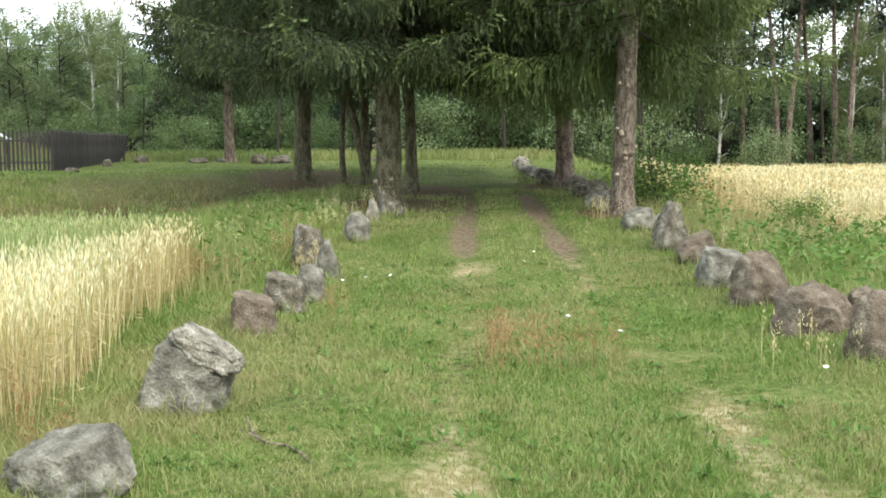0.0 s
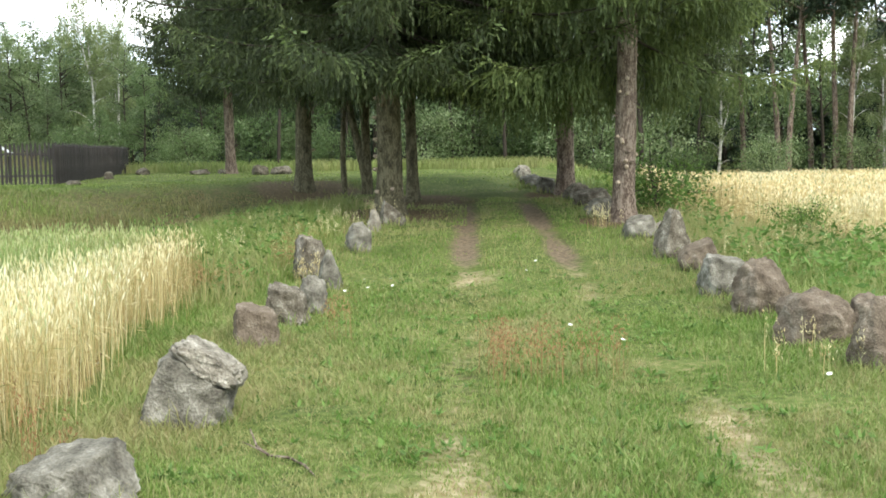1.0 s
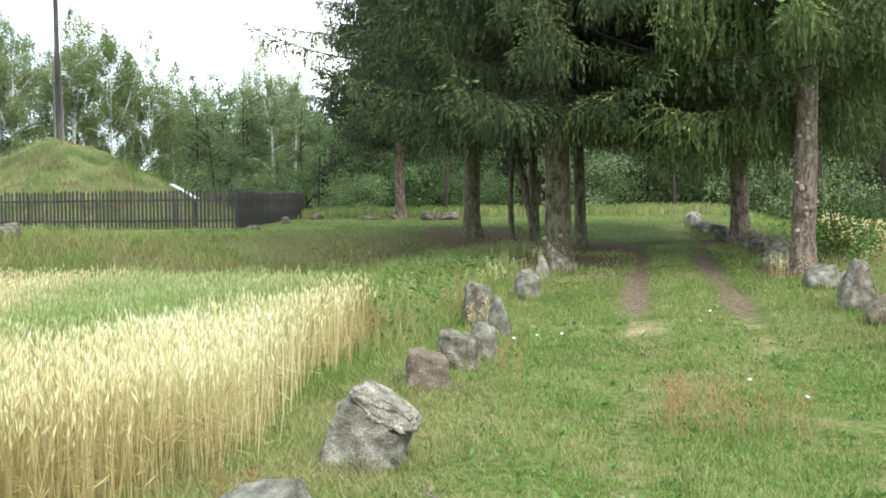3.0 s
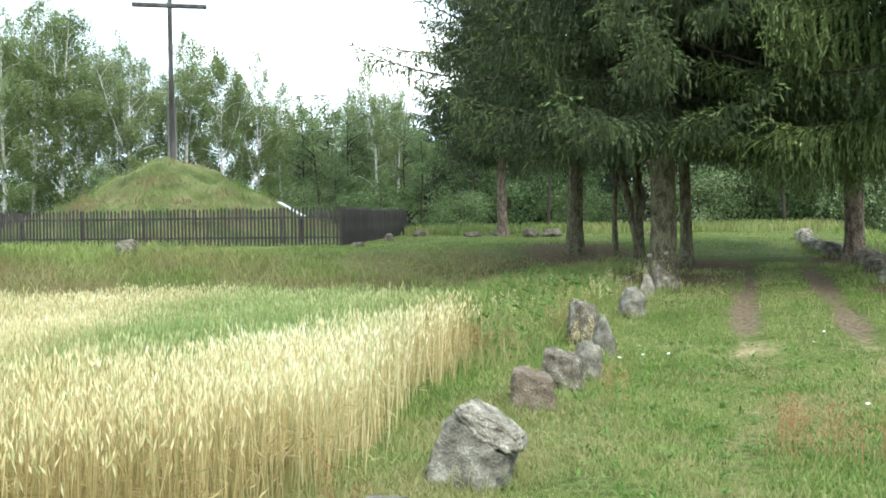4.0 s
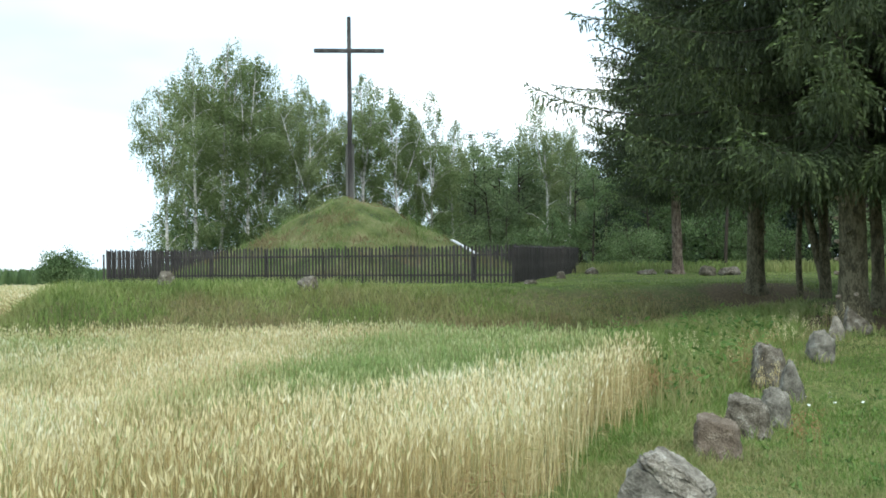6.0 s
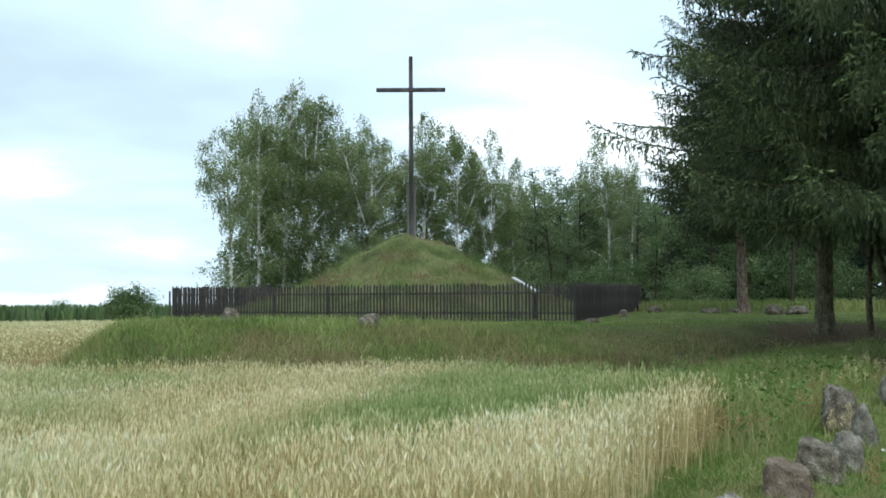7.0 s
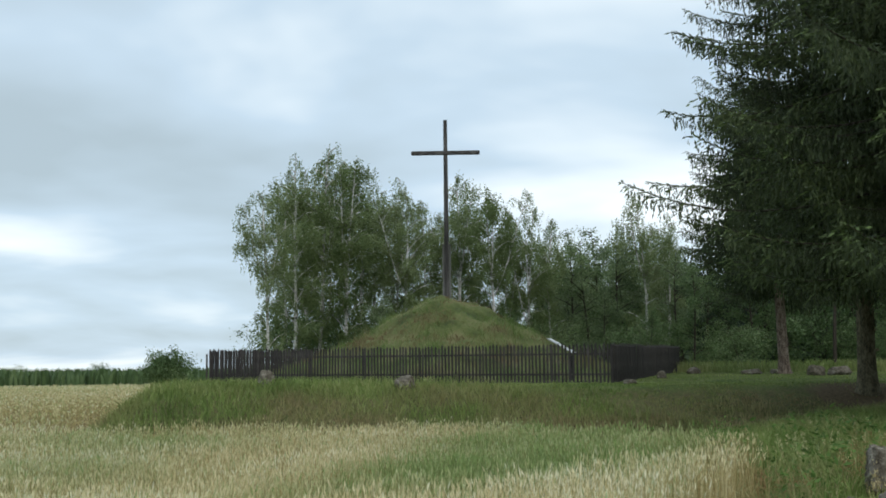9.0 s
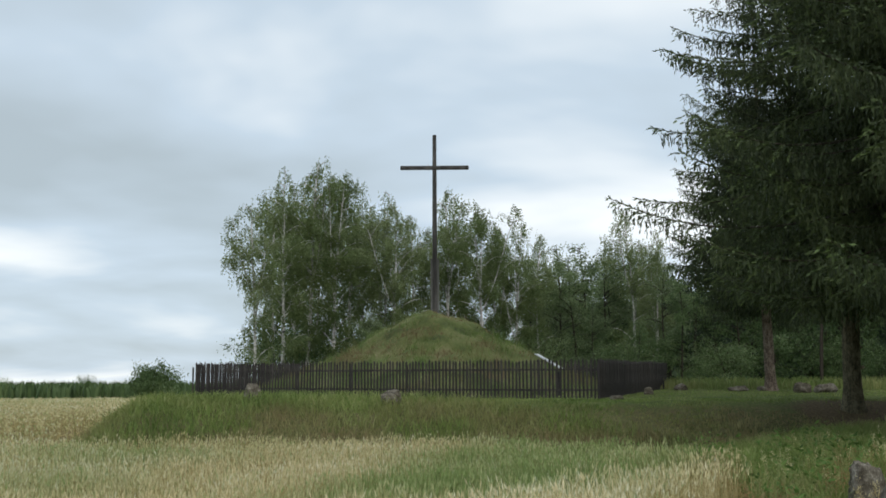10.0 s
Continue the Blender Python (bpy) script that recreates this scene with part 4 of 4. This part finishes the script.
def wheat_arrays(p, H, thick, rng, green):
    """Stalks with a leaf and a nodding ear each."""
    n = len(p)
    green = np.clip(green + 0.6 * (rng.uniform(0, 1, n) > 0.88), 0, 1)
    b = np.column_stack([p, height(p[:, 0], p[:, 1])])
    h = H * rng.uniform(0.78, 1.12, n) * (1 + 0.06 * fbm(p[:, 0] * 1.5, p[:, 1] * 1.5, 17) + 0.12 * fbm(p[:, 0] * 4, p[:, 1] * 4, 18))
    lean = rng.normal(0, 0.075, (n, 2)) + [0.01, 0.005]
    top = b + np.column_stack([lean * h[:, None], h * 0.86])
    a = rng.uniform(0, 6.28, n)
    side = np.column_stack([np.cos(a), np.sin(a), 0 * a]) * (np.minimum(thick, 0.011) * 0.5)[:, None]
    stem = np.stack([b - side, b + side, top + side * 0.7, top - side * 0.7], 1).reshape(-1, 3)
    fs = np.arange(n * 4).reshape(n, 4)
    nod = np.column_stack([lean * 2.0 + rng.normal(0, 0.2, (n, 2)), rng.uniform(0.7, 1.2, n)])
    e1 = kites(top, nod, rng.uniform(0.055, 0.085, n) * (1 + thick * 12), thick * 1.4 + 0.005, rng)
    mid = b + (top - b) * rng.uniform(0.25, 0.8, n)[:, None]
    ld = np.column_stack([rng.normal(0, 0.7, (n, 2)), rng.uniform(-0.3, 1.2, n)])
    lf = kites(mid, ld, rng.uniform(0.1, 0.22, n), thick * 1.4, rng)
    v, f = joined([(stem, fs), e1, lf])
    return v, f, np.tile(np.repeat(green, 4), 3)


def wheat_green(p):
    """Where the crop is still unripe."""
    x, y = p[:, 0], p[:, 1]
    k = np.clip(y - 5.5, 0, None)
    wob = 0.3 * fbm(x * 0.8, y * 0.6, 12)
    band = ease(-6.3 - 0.36 * k, -5.5 - 0.3 * k, x + wob) * (1 - ease(-5.3 + 0.17 * k, -4.6 + 0.17 * k, x + wob)) * ease(5.2, 6.8, y) * (0.8 + 0.25 * fbm(x * 1.5, y * 1.5, 13))
    left = 1 - ease(-13, -9, x + 0.5 * (y - 12))
    return np.clip(band * 0.95 + 0.45 * left * (0.55 + 0.5 * fbm(x * 0.6, y * 0.6, 6)) + 0.3 * fbm(x * 1.3, y * 1.3, 7), 0, 1)


rng = np.random.default_rng(5)


def patch(cx, cy, rx, ry, n):
    return np.column_stack([cx + rng.normal(0, rx, n), cy + rng.normal(0, ry, n)])


def on_ground(p, drop=0.02):
    return np.column_stack([p, height(p[:, 0], p[:, 1]) - drop])


rows = [(5.0, 10.0, 24000, 0.005, -64, -10), (10.0, 15.0, 24000, 0.006, -60, -10), (15.0, 23.0, 34000, 0.0085, -60, -12)]
vs = []
for d0, d1, n, th, az0, az1 in rows:
    p = sector(az0, az1, d0, d1, n, rng)
    p = p[in_wheat_left(p[:, 0], p[:, 1])]
    p = p + rng.normal(0, 0.13, p.shape)
    vs.append(wheat_arrays(p, 0.80, np.full(len(p), th), rng, wheat_green(p)))
p = sector(-75, -38, 23, 110, 40000, rng)
p = p[in_wheat_left(p[:, 0], p[:, 1])]
vs.append(wheat_arrays(p, 0.72, 0.004 + 0.0007 * np.hypot(*p.T), rng, np.clip(0.18 + 0.35 * np.exp(-((np.hypot(*p.T) - 27) / 6) ** 2) + 0.1 * fbm(p[:, 0] * 0.2, p[:, 1] * 0.2, 3), 0, 1)))


def stuff(name, arrays, mat, label, category):
    v, f = joined([(a, b) for a, b, _ in arrays])
    ob = new(name, mesh_of(name, v, f, mat, False, {"dry": np.concatenate([c for _, _, c in arrays])}))
    ob.data.materials.append(STRAW)
    index = np.concatenate([np.repeat([1, 0, 1], len(b) // 3) for _, b, _ in arrays]).astype(np.int32)
    ob.data.polygons.foreach_set("material_index", index)
    return tagged(ob, label, category, kind="stuff")


stuff("wheat", vs, WHEAT, "ripening golden wheat with green patches in the field", "crop")
p = sector(2, 34, 13, 66, 50000, rng)
p = p[in_wheat_right(p[:, 0], p[:, 1])]
stuff("wheat", [wheat_arrays(p, 0.74, 0.004 + 0.001 * np.hypot(*p.T), rng, np.clip(0.15 * fbm(p[:, 0] * 0.4, p[:, 1] * 0.4, 3), 0, 1))], GOLD_WHEAT, "ripe pale golden wheat field before the wood", "crop")

# the track's turf
p = np.concatenate([sector(-32, 34, 3.0, 7.0, 34000, rng), sector(-20, 32, 7.0, 10.0, 22000, rng), sector(-20, 30, 10.0, 13.0, 14000, rng), sector(-14, 24, 13.0, 26.0, 20000, rng)])
ok = (p[:, 0] > -3.2 - 0.05 * p[:, 1]) & (p[:, 0] < 7) & ~in_wheat_right(p[:, 0], p[:, 1])
p = p[ok]
d = np.hypot(*p.T)
sm, so, li = straw_mask(p[:, 0], p[:, 1]), soil_mask(p[:, 0], p[:, 1]), litter_mask(p[:, 0], p[:, 1])
keep = rng.uniform(0, 1, len(p)) > np.clip(1.9 * so + 0.95 * li + 0.5 * rut_mask(p[:, 0], p[:, 1]), 0, 0.97)
p, d, sm = p[keep], d[keep], sm[keep]
tuft = np.repeat(np.arange(len(p)), 3)
pp = p[tuft] + rng.normal(0, 0.02, (len(tuft), 2)) * (1 + d[tuft] * 0.1)[:, None]
verge = ease(1.9, 2.8, np.abs(pp[:, 0] - 0.5))
hh = 0.75 * (0.062 + 0.035 * np.clip(fbm(pp[:, 0] * 2.2, pp[:, 1] * 2.2, 21) + 0.4, 0, 2) + 0.09 * verge) * rng.uniform(0.5, 1.4, len(pp)) * (1 - 0.6 * rut_mask(pp[:, 0], pp[:, 1]))
dry = np.clip(0.8 * sm[tuft] + 0.5 * fbm(pp[:, 0] * 1.1, pp[:, 1] * 0.9, 31) + 0.3 * fbm(pp[:, 0] * 4.3, pp[:, 1] * 3.9, 33) + 0.02 + 0.16 * ease(-0.2, -1.0, pp[:, 0]) * ease(9, 6, pp[:, 1]) + 0.7 * (rng.uniform(0, 1, len(pp)) > 0.83), 0, 1)
v, f, dr = blades(np.column_stack([pp, height(pp[:, 0], pp[:, 1]) - 0.01]), hh, 0.0035 + 0.0006 * d[tuft], 0.9, rng, dry)
grass = new("grass", mesh_of("grass", v, f, GRASS, False, {"dry": dr}))
tagged(grass, "short green grass with dry straw patches on the track", "grass", kind="stuff")

# thin flowering stalks that stand over the turf
p = np.concatenate([sector(-30, 32, 3.6, 9.0, 1700, rng), sector(-18, 24, 9.0, 20.0, 1900, rng)])
p = p[(p[:, 0] > -2.8) & (p[:, 0] < 3.0) & (rut_mask(*p.T) < 0.5) & (fbm(p[:, 0] * 1.4, p[:, 1] * 1.1, 23) > -0.25)]
v, f, dr = blades(np.column_stack([p, height(*p.T) - 0.01]), rng.uniform(0.1, 0.27, len(p)), 0.003 + 0.0004 * p[:, 1], 0.5, rng, rng.uniform(0.1, 1, len(p)))
tagged(new("grass_stalks", mesh_of("grass_stalks", v, f, GRASS, False, {"dry": dr})), "thin pale grass stalks standing over the mown turf", "grass", kind="stuff")

# rough grass on the bank, the terrace and the verges
p = np.concatenate([sector(-58, -3, 13, 31, 60000, rng), sector(-34, 10, 28, 60, 24000, rng), sector(-12, 0, 11, 24, 9000, rng), sector(6, 36, 8, 20, 9000, rng)])
x, y = p.T
bank = bank_mask(x, y)
verge_l = (x < -2.4) & ~in_wheat_left(x, y) & (y < 24)
verge_r = (x > 3.4) & ~in_wheat_right(x, y) & (y > 24)
lawn = (y > 20) & (x < 3) & ~in_wheat_left(x, y)
ok = ((bank > 0.1) | verge_l | verge_r | lawn) & (rng.uniform(0, 1, len(p)) > 0.93 * litter_mask(x, y))
p, bank, tall = p[ok], bank[ok], (verge_l | verge_r)[ok]
x, y = p.T
s = (x + 16) * -0.53 + (y - 15.5) * 0.846
hh = np.where(tall, 0.28, np.where(bank > 0.3, 0.075 * np.clip(1 + 1.1 * fbm(x * 1.7, y * 1.7, 42), 0.3, 2.6), 0.055)) * rng.uniform(0.5, 1.5, len(p)) + 0.12 * (y > 48)
dry = np.clip(0.58 * bank * (0.8 + 1.3 * fbm(x * 1.1, y * 1.1, 41)) + 0.3 * litter_mask(x, y), 0, 1)
v, f, dr = blades(np.column_stack([p, height(x, y) - 0.02]), hh, 0.005 + 0.00065 * np.hypot(x, y), 0.9, rng, dry)
rough = new("rough_grass", mesh_of("rough_grass", v, f, BANK_GRASS, False, {"dry": dr}))
tagged(rough, "rough green and brownish grass on the bank and verges", "grass", kind="stuff")

p = sector(-24, 12, 47, 57, 9000, rng)
x, y = p.T
v, f, dr = blades(on_ground(p), rng.uniform(0.25, 0.7, len(p)), 0.05, 0.5, rng, np.clip(0.4 + 0.35 * fbm(x * 0.3, y * 0.3, 61), 0, 0.9))
tagged(new("meadow_grass", mesh_of("meadow_grass", v, f, GRASS, False, {"dry": dr})), "tall yellowish meadow grass before the wood", "grass", kind="stuff")

p = np.concatenate([np.column_stack([rng.uniform(3.3, 11, 16000), rng.uniform(8, 26, 16000)]), np.column_stack([rng.uniform(-8.5, -2.5, 9000), rng.uniform(11, 21.5, 9000)])])
x, y = p.T
p = p[((x > 3.3 + 0.05 * np.clip(y - 18, 0, 9)) | (x < -2.5 - 0.25 * np.clip(y - 16, 0, 9))) & ~in_wheat_right(x, y) & ~in_wheat_left(x, y)]
x, y = p.T
v, f, dr = blades(on_ground(p), rng.uniform(0.15, 0.5, len(p)), 0.012, 0.7, rng, np.clip(0.25 + 0.5 * ease(11, 16, y) * (x > 0) + 0.22 * (x < 0) + 0.5 * fbm(x * 0.7, y * 0.7, 71), 0, 1))
tagged(new("verge_grass", mesh_of("verge_grass", v, f, GRASS, False, {"dry": dr})), "tall green and straw-coloured grass between boulders and wheat", "grass", kind="stuff")

# tufts that the mower leaves round the boulders
p, hh = [], []
for x, y, w in [(r0[0], r0[1], r0[2]) for r0 in LEFT_ROW + RIGHT_ROW] + [(*SPLIT_AT, 0.56)]:
    n = 130
    a, q = rng.uniform(0, 6.28, n), w * (0.42 + np.abs(rng.normal(0, 0.2, n)))
    p.append(np.column_stack([x + q * np.cos(a), y + q * np.sin(a) * 0.9]))
    hh.append(rng.uniform(0.07, 0.26, n))
p, hh = np.concatenate(p), np.concatenate(hh)
v, f, dr = blades(on_ground(p), hh, 0.004 + 0.0006 * p[:, 1], 0.7, rng, np.clip(rng.normal(0.25, 0.3, len(p)), 0, 1))
tagged(new("boulder_tufts", mesh_of("boulder_tufts", v, f, GRASS, False, {"dry": dr})), "unmown green and straw-coloured grass tufts round the boulders", "grass", kind="stuff")

# turf on the mound
a, q = rng.uniform(0, 6.28, 34000), np.sqrt(rng.uniform(0, 1, 34000)) * 7.9
p = np.column_stack([MOUND_AT[0] + q * np.cos(a), MOUND_AT[1] + q * np.sin(a)])
dry = np.clip(1.1 * fbm(p[:, 0] * 1.3, p[:, 1] * 1.3, 51) + 0.8 * fbm(p[:, 0] * 3.4, p[:, 1] * 3.4, 53) + 0.2 + 0.8 * np.exp(-((p[:, 0] - MOUND_AT[0] - 0.9) ** 2 + (p[:, 1] - MOUND_AT[1] + 0.8) ** 2) / 3.5), 0, 1)
v, f, dr = blades(np.column_stack([p, mound_height(*p.T) - 0.03]), np.where(rng.uniform(0, 1, len(p)) > 0.95, 2.0, 1.0) * rng.uniform(0.08, 0.32, len(p)) * (0.35 + 0.65 * ease(0.5, 3, q)) * np.clip(1 + 0.7 * fbm(p[:, 0] * 2.2, p[:, 1] * 2.2, 52), 0.3, 2), 0.018, 0.9, rng, dry)
turf = new("mound_grass", mesh_of("mound_grass", v, f, MOUND_GRASS, False, {"dry": dr}))
tagged(turf, "rough dry-tipped grass growing on the mound", "grass", kind="stuff")

# maize on the far side of the field
az = rng.uniform(-72, -36, 9000)
d0 = np.interp(az, [-72, -46, -36], [92, 135, 210])
d = d0 + rng.uniform(0, 40, len(az)) ** 1.2
p = np.column_stack([d * np.sin(np.radians(az)), d * np.cos(np.radians(az))])
v, f, dr = blades(np.column_stack([p, height(*p.T)]), rng.uniform(2.3, 3.0, len(p)), 0.4, 0.35, rng)
maize = new("maize", mesh_of("maize", v, f, CORN))
tagged(maize, "dark green maize standing along the far field edge", "crop", kind="stuff")
ROUND = leafy("bush", 66, 3.0, 1.6, 0.1, 0.15, 15000, TWIG, WOOD_LEAF, stems=7, bush=True, weep=0.7)
plant(ROUND, "bush", *polar(-46.6, 118), "round green bush alone in the far field", "bush", "", 40, 1.45, 1.1)
plant(BUSHES[0], "bush", *polar(-50, 190), "small tree far off behind the maize", "tree", "", 140, 0.9, 1.4)
plant(BUSHES[1], "bush", *polar(-54.5, 300), "small clump of trees on the horizon", "tree", "", 200, 2.0, 0.7)

# ---- shrubs, weeds and small things ----
SHRUB = leafy("shrub", 64, 1.5, 0.6, 0.05, 0.07, 2600, TWIG, WEED, stems=5, bush=True, weep=0.2)
plant(SHRUB, "shrub", 3.95, 21.0, "bushy green shrub beside the spruce trunk", "shrub", "", 20, 1.1, 0.95)
plant(SHRUB, "shrub", 6.2, 18.6, "small green shrub at the edge of the wheat", "shrub", "", 120, 0.6, 0.9)
plant(SHRUB, "shrub", -4.6, 14.6, "leafy green shrub between the boulders and the wheat", "shrub", "", 250, 0.55, 1.1)


def stems_tree(x, y, seed, label, forks):
    """Thin bare stems that lean apart from one foot."""
    r = np.random.default_rng(seed)
    base = tagged(new("sapling"), label, "tree")
    base.matrix_world = pose(x, y, float(height(x, y)))
    for lx, ly, r0, top in forks:
        t = np.linspace(0, 1, 12)
        path = np.stack([lx * t ** 1.3 + 0.06 * np.sin(7 * t + r.uniform(0, 6)), ly * t, top * t - 0.1], 1)
        v, f = tube_arrays(path, r0 * (1 - 0.6 * t), 8)
        o = new("stem", mesh_of("stem", v, f, BARK_GREEN, True))
        o.parent = base


stems_tree(-3.35, 28.0, 1, "thin mossy sapling stem in the shade of the spruces", [(0.1, 0, 0.09, 5.5)])
stems_tree(-2.75, 27.9, 2, "forked mossy stems growing beneath the spruces", [(-0.9, 0.2, 0.14, 5.0), (0.25, 0.1, 0.13, 5.5), (-0.35, -0.3, 0.08, 5.0)])


# broad-leaved weeds along the verges and in the turf
p = np.concatenate([np.column_stack([rng.uniform(-4.3, -2.5, 60), rng.uniform(11.5, 20, 60)]), np.column_stack([rng.uniform(-8, -3.5, 40), rng.uniform(14.5, 21, 40)]),
                    np.column_stack([rng.uniform(3.9, 9, 380), rng.uniform(8.5, 16.5, 380)]), np.column_stack([rng.uniform(3.6, 5.0, 45), rng.uniform(16, 30, 45)])])
p = p[~in_wheat_left(*p.T) & ~in_wheat_right(*p.T)]
n = 16
idx = np.repeat(np.arange(len(p)), n)
hh = rng.uniform(0.15, 0.6, len(p))
q = on_ground(p)[idx] + np.column_stack([rng.normal(0, 0.09, (len(idx), 2)), hh[idx] * rng.uniform(0.05, 1, len(idx))])
dd = np.column_stack([rng.normal(0, 1, (len(idx), 2)), rng.uniform(-0.3, 1.0, len(idx))])
w1 = kites(q, dd, rng.uniform(0.07, 0.17, len(idx)), rng.uniform(0.03, 0.06, len(idx)), rng)
st = blades(on_ground(p), hh, 0.012, 0.15, rng)
p = np.concatenate([patch(-0.85, 6.2, 0.12, 0.06, 10), patch(-1.5, 5.1, 0.1, 0.05, 8), patch(-0.3, 5.4, 0.1, 0.06, 8), np.column_stack([rng.uniform(-2.3, 2.6, 460), rng.uniform(4.2, 14, 460)])])
idx = np.repeat(np.arange(len(p)), 9)
q = on_ground(p)[idx] + np.column_stack([rng.normal(0, 0.02, (len(idx), 2)), np.full(len(idx), 0.03)])
dd = np.column_stack([rng.normal(0, 1, (len(idx), 2)), rng.uniform(0.15, 0.9, len(idx))])
w2 = kites(q, dd, rng.uniform(0.04, 0.095, len(idx)), rng.uniform(0.016, 0.03, len(idx)), rng, 1.0)
v, f = joined([w1, w2])
tagged(new("weeds", mesh_of("weeds", v, f, WEED)), "broad-leaved green weeds in the turf and verges", "weeds", kind="stuff")
tagged(new("weed_stems", mesh_of("weed_stems", st[0], st[1], WEED)), "upright green stems of the tall weeds", "weeds", kind="stuff")

# rusty sorrel, dry seed heads and white flowers
p = np.concatenate([patch(0.25, 7.6, 0.07, 0.15, 30), patch(0.58, 7.4, 0.09, 0.12, 24), patch(0.95, 7.5, 0.09, 0.1, 18), patch(0.3, 7.1, 0.1, 0.2, 10), patch(-2.9, 6.0, 0.15, 0.2, 24), patch(-1.2, 9.2, 0.08, 0.1, 14),
                    patch(-2.55, 14.2, 0.12, 0.4, 24), patch(-3.3, 9.0, 0.1, 1.2, 20), patch(-2.2, 5.1, 0.1, 0.1, 10), patch(-3.35, 12.3, 0.25, 0.3, 60), patch(-2.75, 16.5, 0.2, 0.8, 40)])
idx = np.repeat(np.arange(len(p)), 14)
hh = rng.uniform(0.25, 0.5, len(p))
b = on_ground(p)
q = b[idx] + np.column_stack([rng.normal(0, 0.022, (len(idx), 2)), hh[idx] * rng.uniform(0.55, 1.0, len(idx))])
dd = np.column_stack([rng.normal(0, 0.6, (len(idx), 2)), np.ones(len(idx))])
k1 = kites(q, dd, 0.028, 0.009, rng)
sa, sf, _ = blades(b, hh, 0.0035, 0.1, rng)
tagged(new("sorrel", mesh_of("sorrel", *k1, SORREL)), "rusty red sorrel seed heads standing in the turf", "weeds", kind="stuff")
tagged(new("sorrel_stems", mesh_of("sorrel_stems", sa, sf, SORREL)), "thin reddish stems of sorrel in the turf", "weeds", kind="stuff")
p = np.concatenate([patch(2.3, 7.5, 0.1, 0.1, 4), patch(2.7, 7.2, 0.1, 0.15, 4), patch(2.8, 8.15, 0.05, 0.05, 3), patch(2.5, 19.2, 0.12, 0.3, 24), patch(-1.95, 21.3, 0.25, 0.2, 22), patch(-2.4, 17.8, 0.25, 0.6, 14),
                    patch(-2.1, 12.9, 0.2, 0.3, 16), patch(-4.2, 16.5, 0.8, 1.2, 60), patch(-2.6, 19.6, 0.3, 0.5, 24), np.column_stack([rng.uniform(3.6, 7, 60), rng.uniform(13, 21, 60)])])
idx = np.repeat(np.arange(len(p)), 16)
hh = rng.uniform(0.22, 0.5, len(p))
b = on_ground(p)
q = b[idx] + np.column_stack([rng.normal(0, 0.016, (len(idx), 2)), hh[idx] * rng.uniform(0.55, 1.0, len(idx))])
dd = np.column_stack([rng.normal(0, 0.5, (len(idx), 2)), np.ones(len(idx))])
k1 = kites(q, dd, 0.035, 0.009, rng)
sa, sf, _ = blades(b, hh, 0.007, 0.12, rng)
v, f = k1
tagged(new("seed_heads", mesh_of("seed_heads", v, f, STRAW)), "dry straw-coloured grass seed heads among the boulders", "weeds", kind="stuff")
tagged(new("seed_stems", mesh_of("seed_stems", sa, sf, STRAW)), "thin dry stems of the tall grasses", "weeds", kind="stuff")
FLOWERS = [(1.3, 8.55), (2.55, 7.1), (-2.9, 7.8), (-1.3, 12.6), (-1.15, 12.7), (-1.42, 12.3), (-1.2, 12.2), (-1.0, 12.9), (-1.5, 12.0), (-1.6, 12.55), (-0.9, 12.4), (0.95, 9.4), (1.0, 14.5), (0.75, 13.5), (-1.05, 12.15), (-1.35, 12.9)]
petal = None
for x, y in FLOWERS:
    if petal is None:
        bm = bmesh.new()
        for k in range(9):
            a = k * 6.283 / 9
            c, s2 = math.cos(a), math.sin(a)
            pts = [(0.004, -0.004), (0.024, -0.007), (0.03, 0), (0.024, 0.007), (0.004, 0.004)]
            bm.faces.new([bm.verts.new((u * c - w * s2, u * s2 + w * c, 0.1 + 0.12 * u)) for u, w in pts])
        petal = bpy.data.meshes.new("daisy")
        bm.to_mesh(petal)
        bm.free()
        petal.materials.append(PETAL)
    o = new("daisy", petal)
    o.matrix_world = pose(x, y, float(height(x, y)), rnd.uniform(0, 30), rnd.uniform(-20, 20), rnd.uniform(0, 360)) @ Matrix.Diagonal((0.75, 0.75, 1, 1))
    tagged(o, "small white daisy flower in the turf", "flower", "daisies in the turf")

# a dry fallen branch in the turf
path = [(-1.27, 5.72, 0.1), (-1.2, 5.55, 0.05), (-1.1, 5.42, 0.03), (-0.98, 5.36, 0.035), (-0.88, 5.24, 0.03), (-0.8, 5.08, 0.02)]
v1, f1 = tube_arrays(path, [0.005, 0.007, 0.008, 0.008, 0.007, 0.004], 7)
v2, f2 = tube_arrays([(-1.1, 5.42, 0.03), (-1.18, 5.44, 0.07), (-1.27, 5.5, 0.09)], [0.005, 0.004, 0.002], 6)
tagged(new("fallen_branch", mesh_of("fallen_branch", *joined([(v1, f1), (v2, f2)]), BARK, True)), "crooked dry brown branch lying in the grass", "branch")
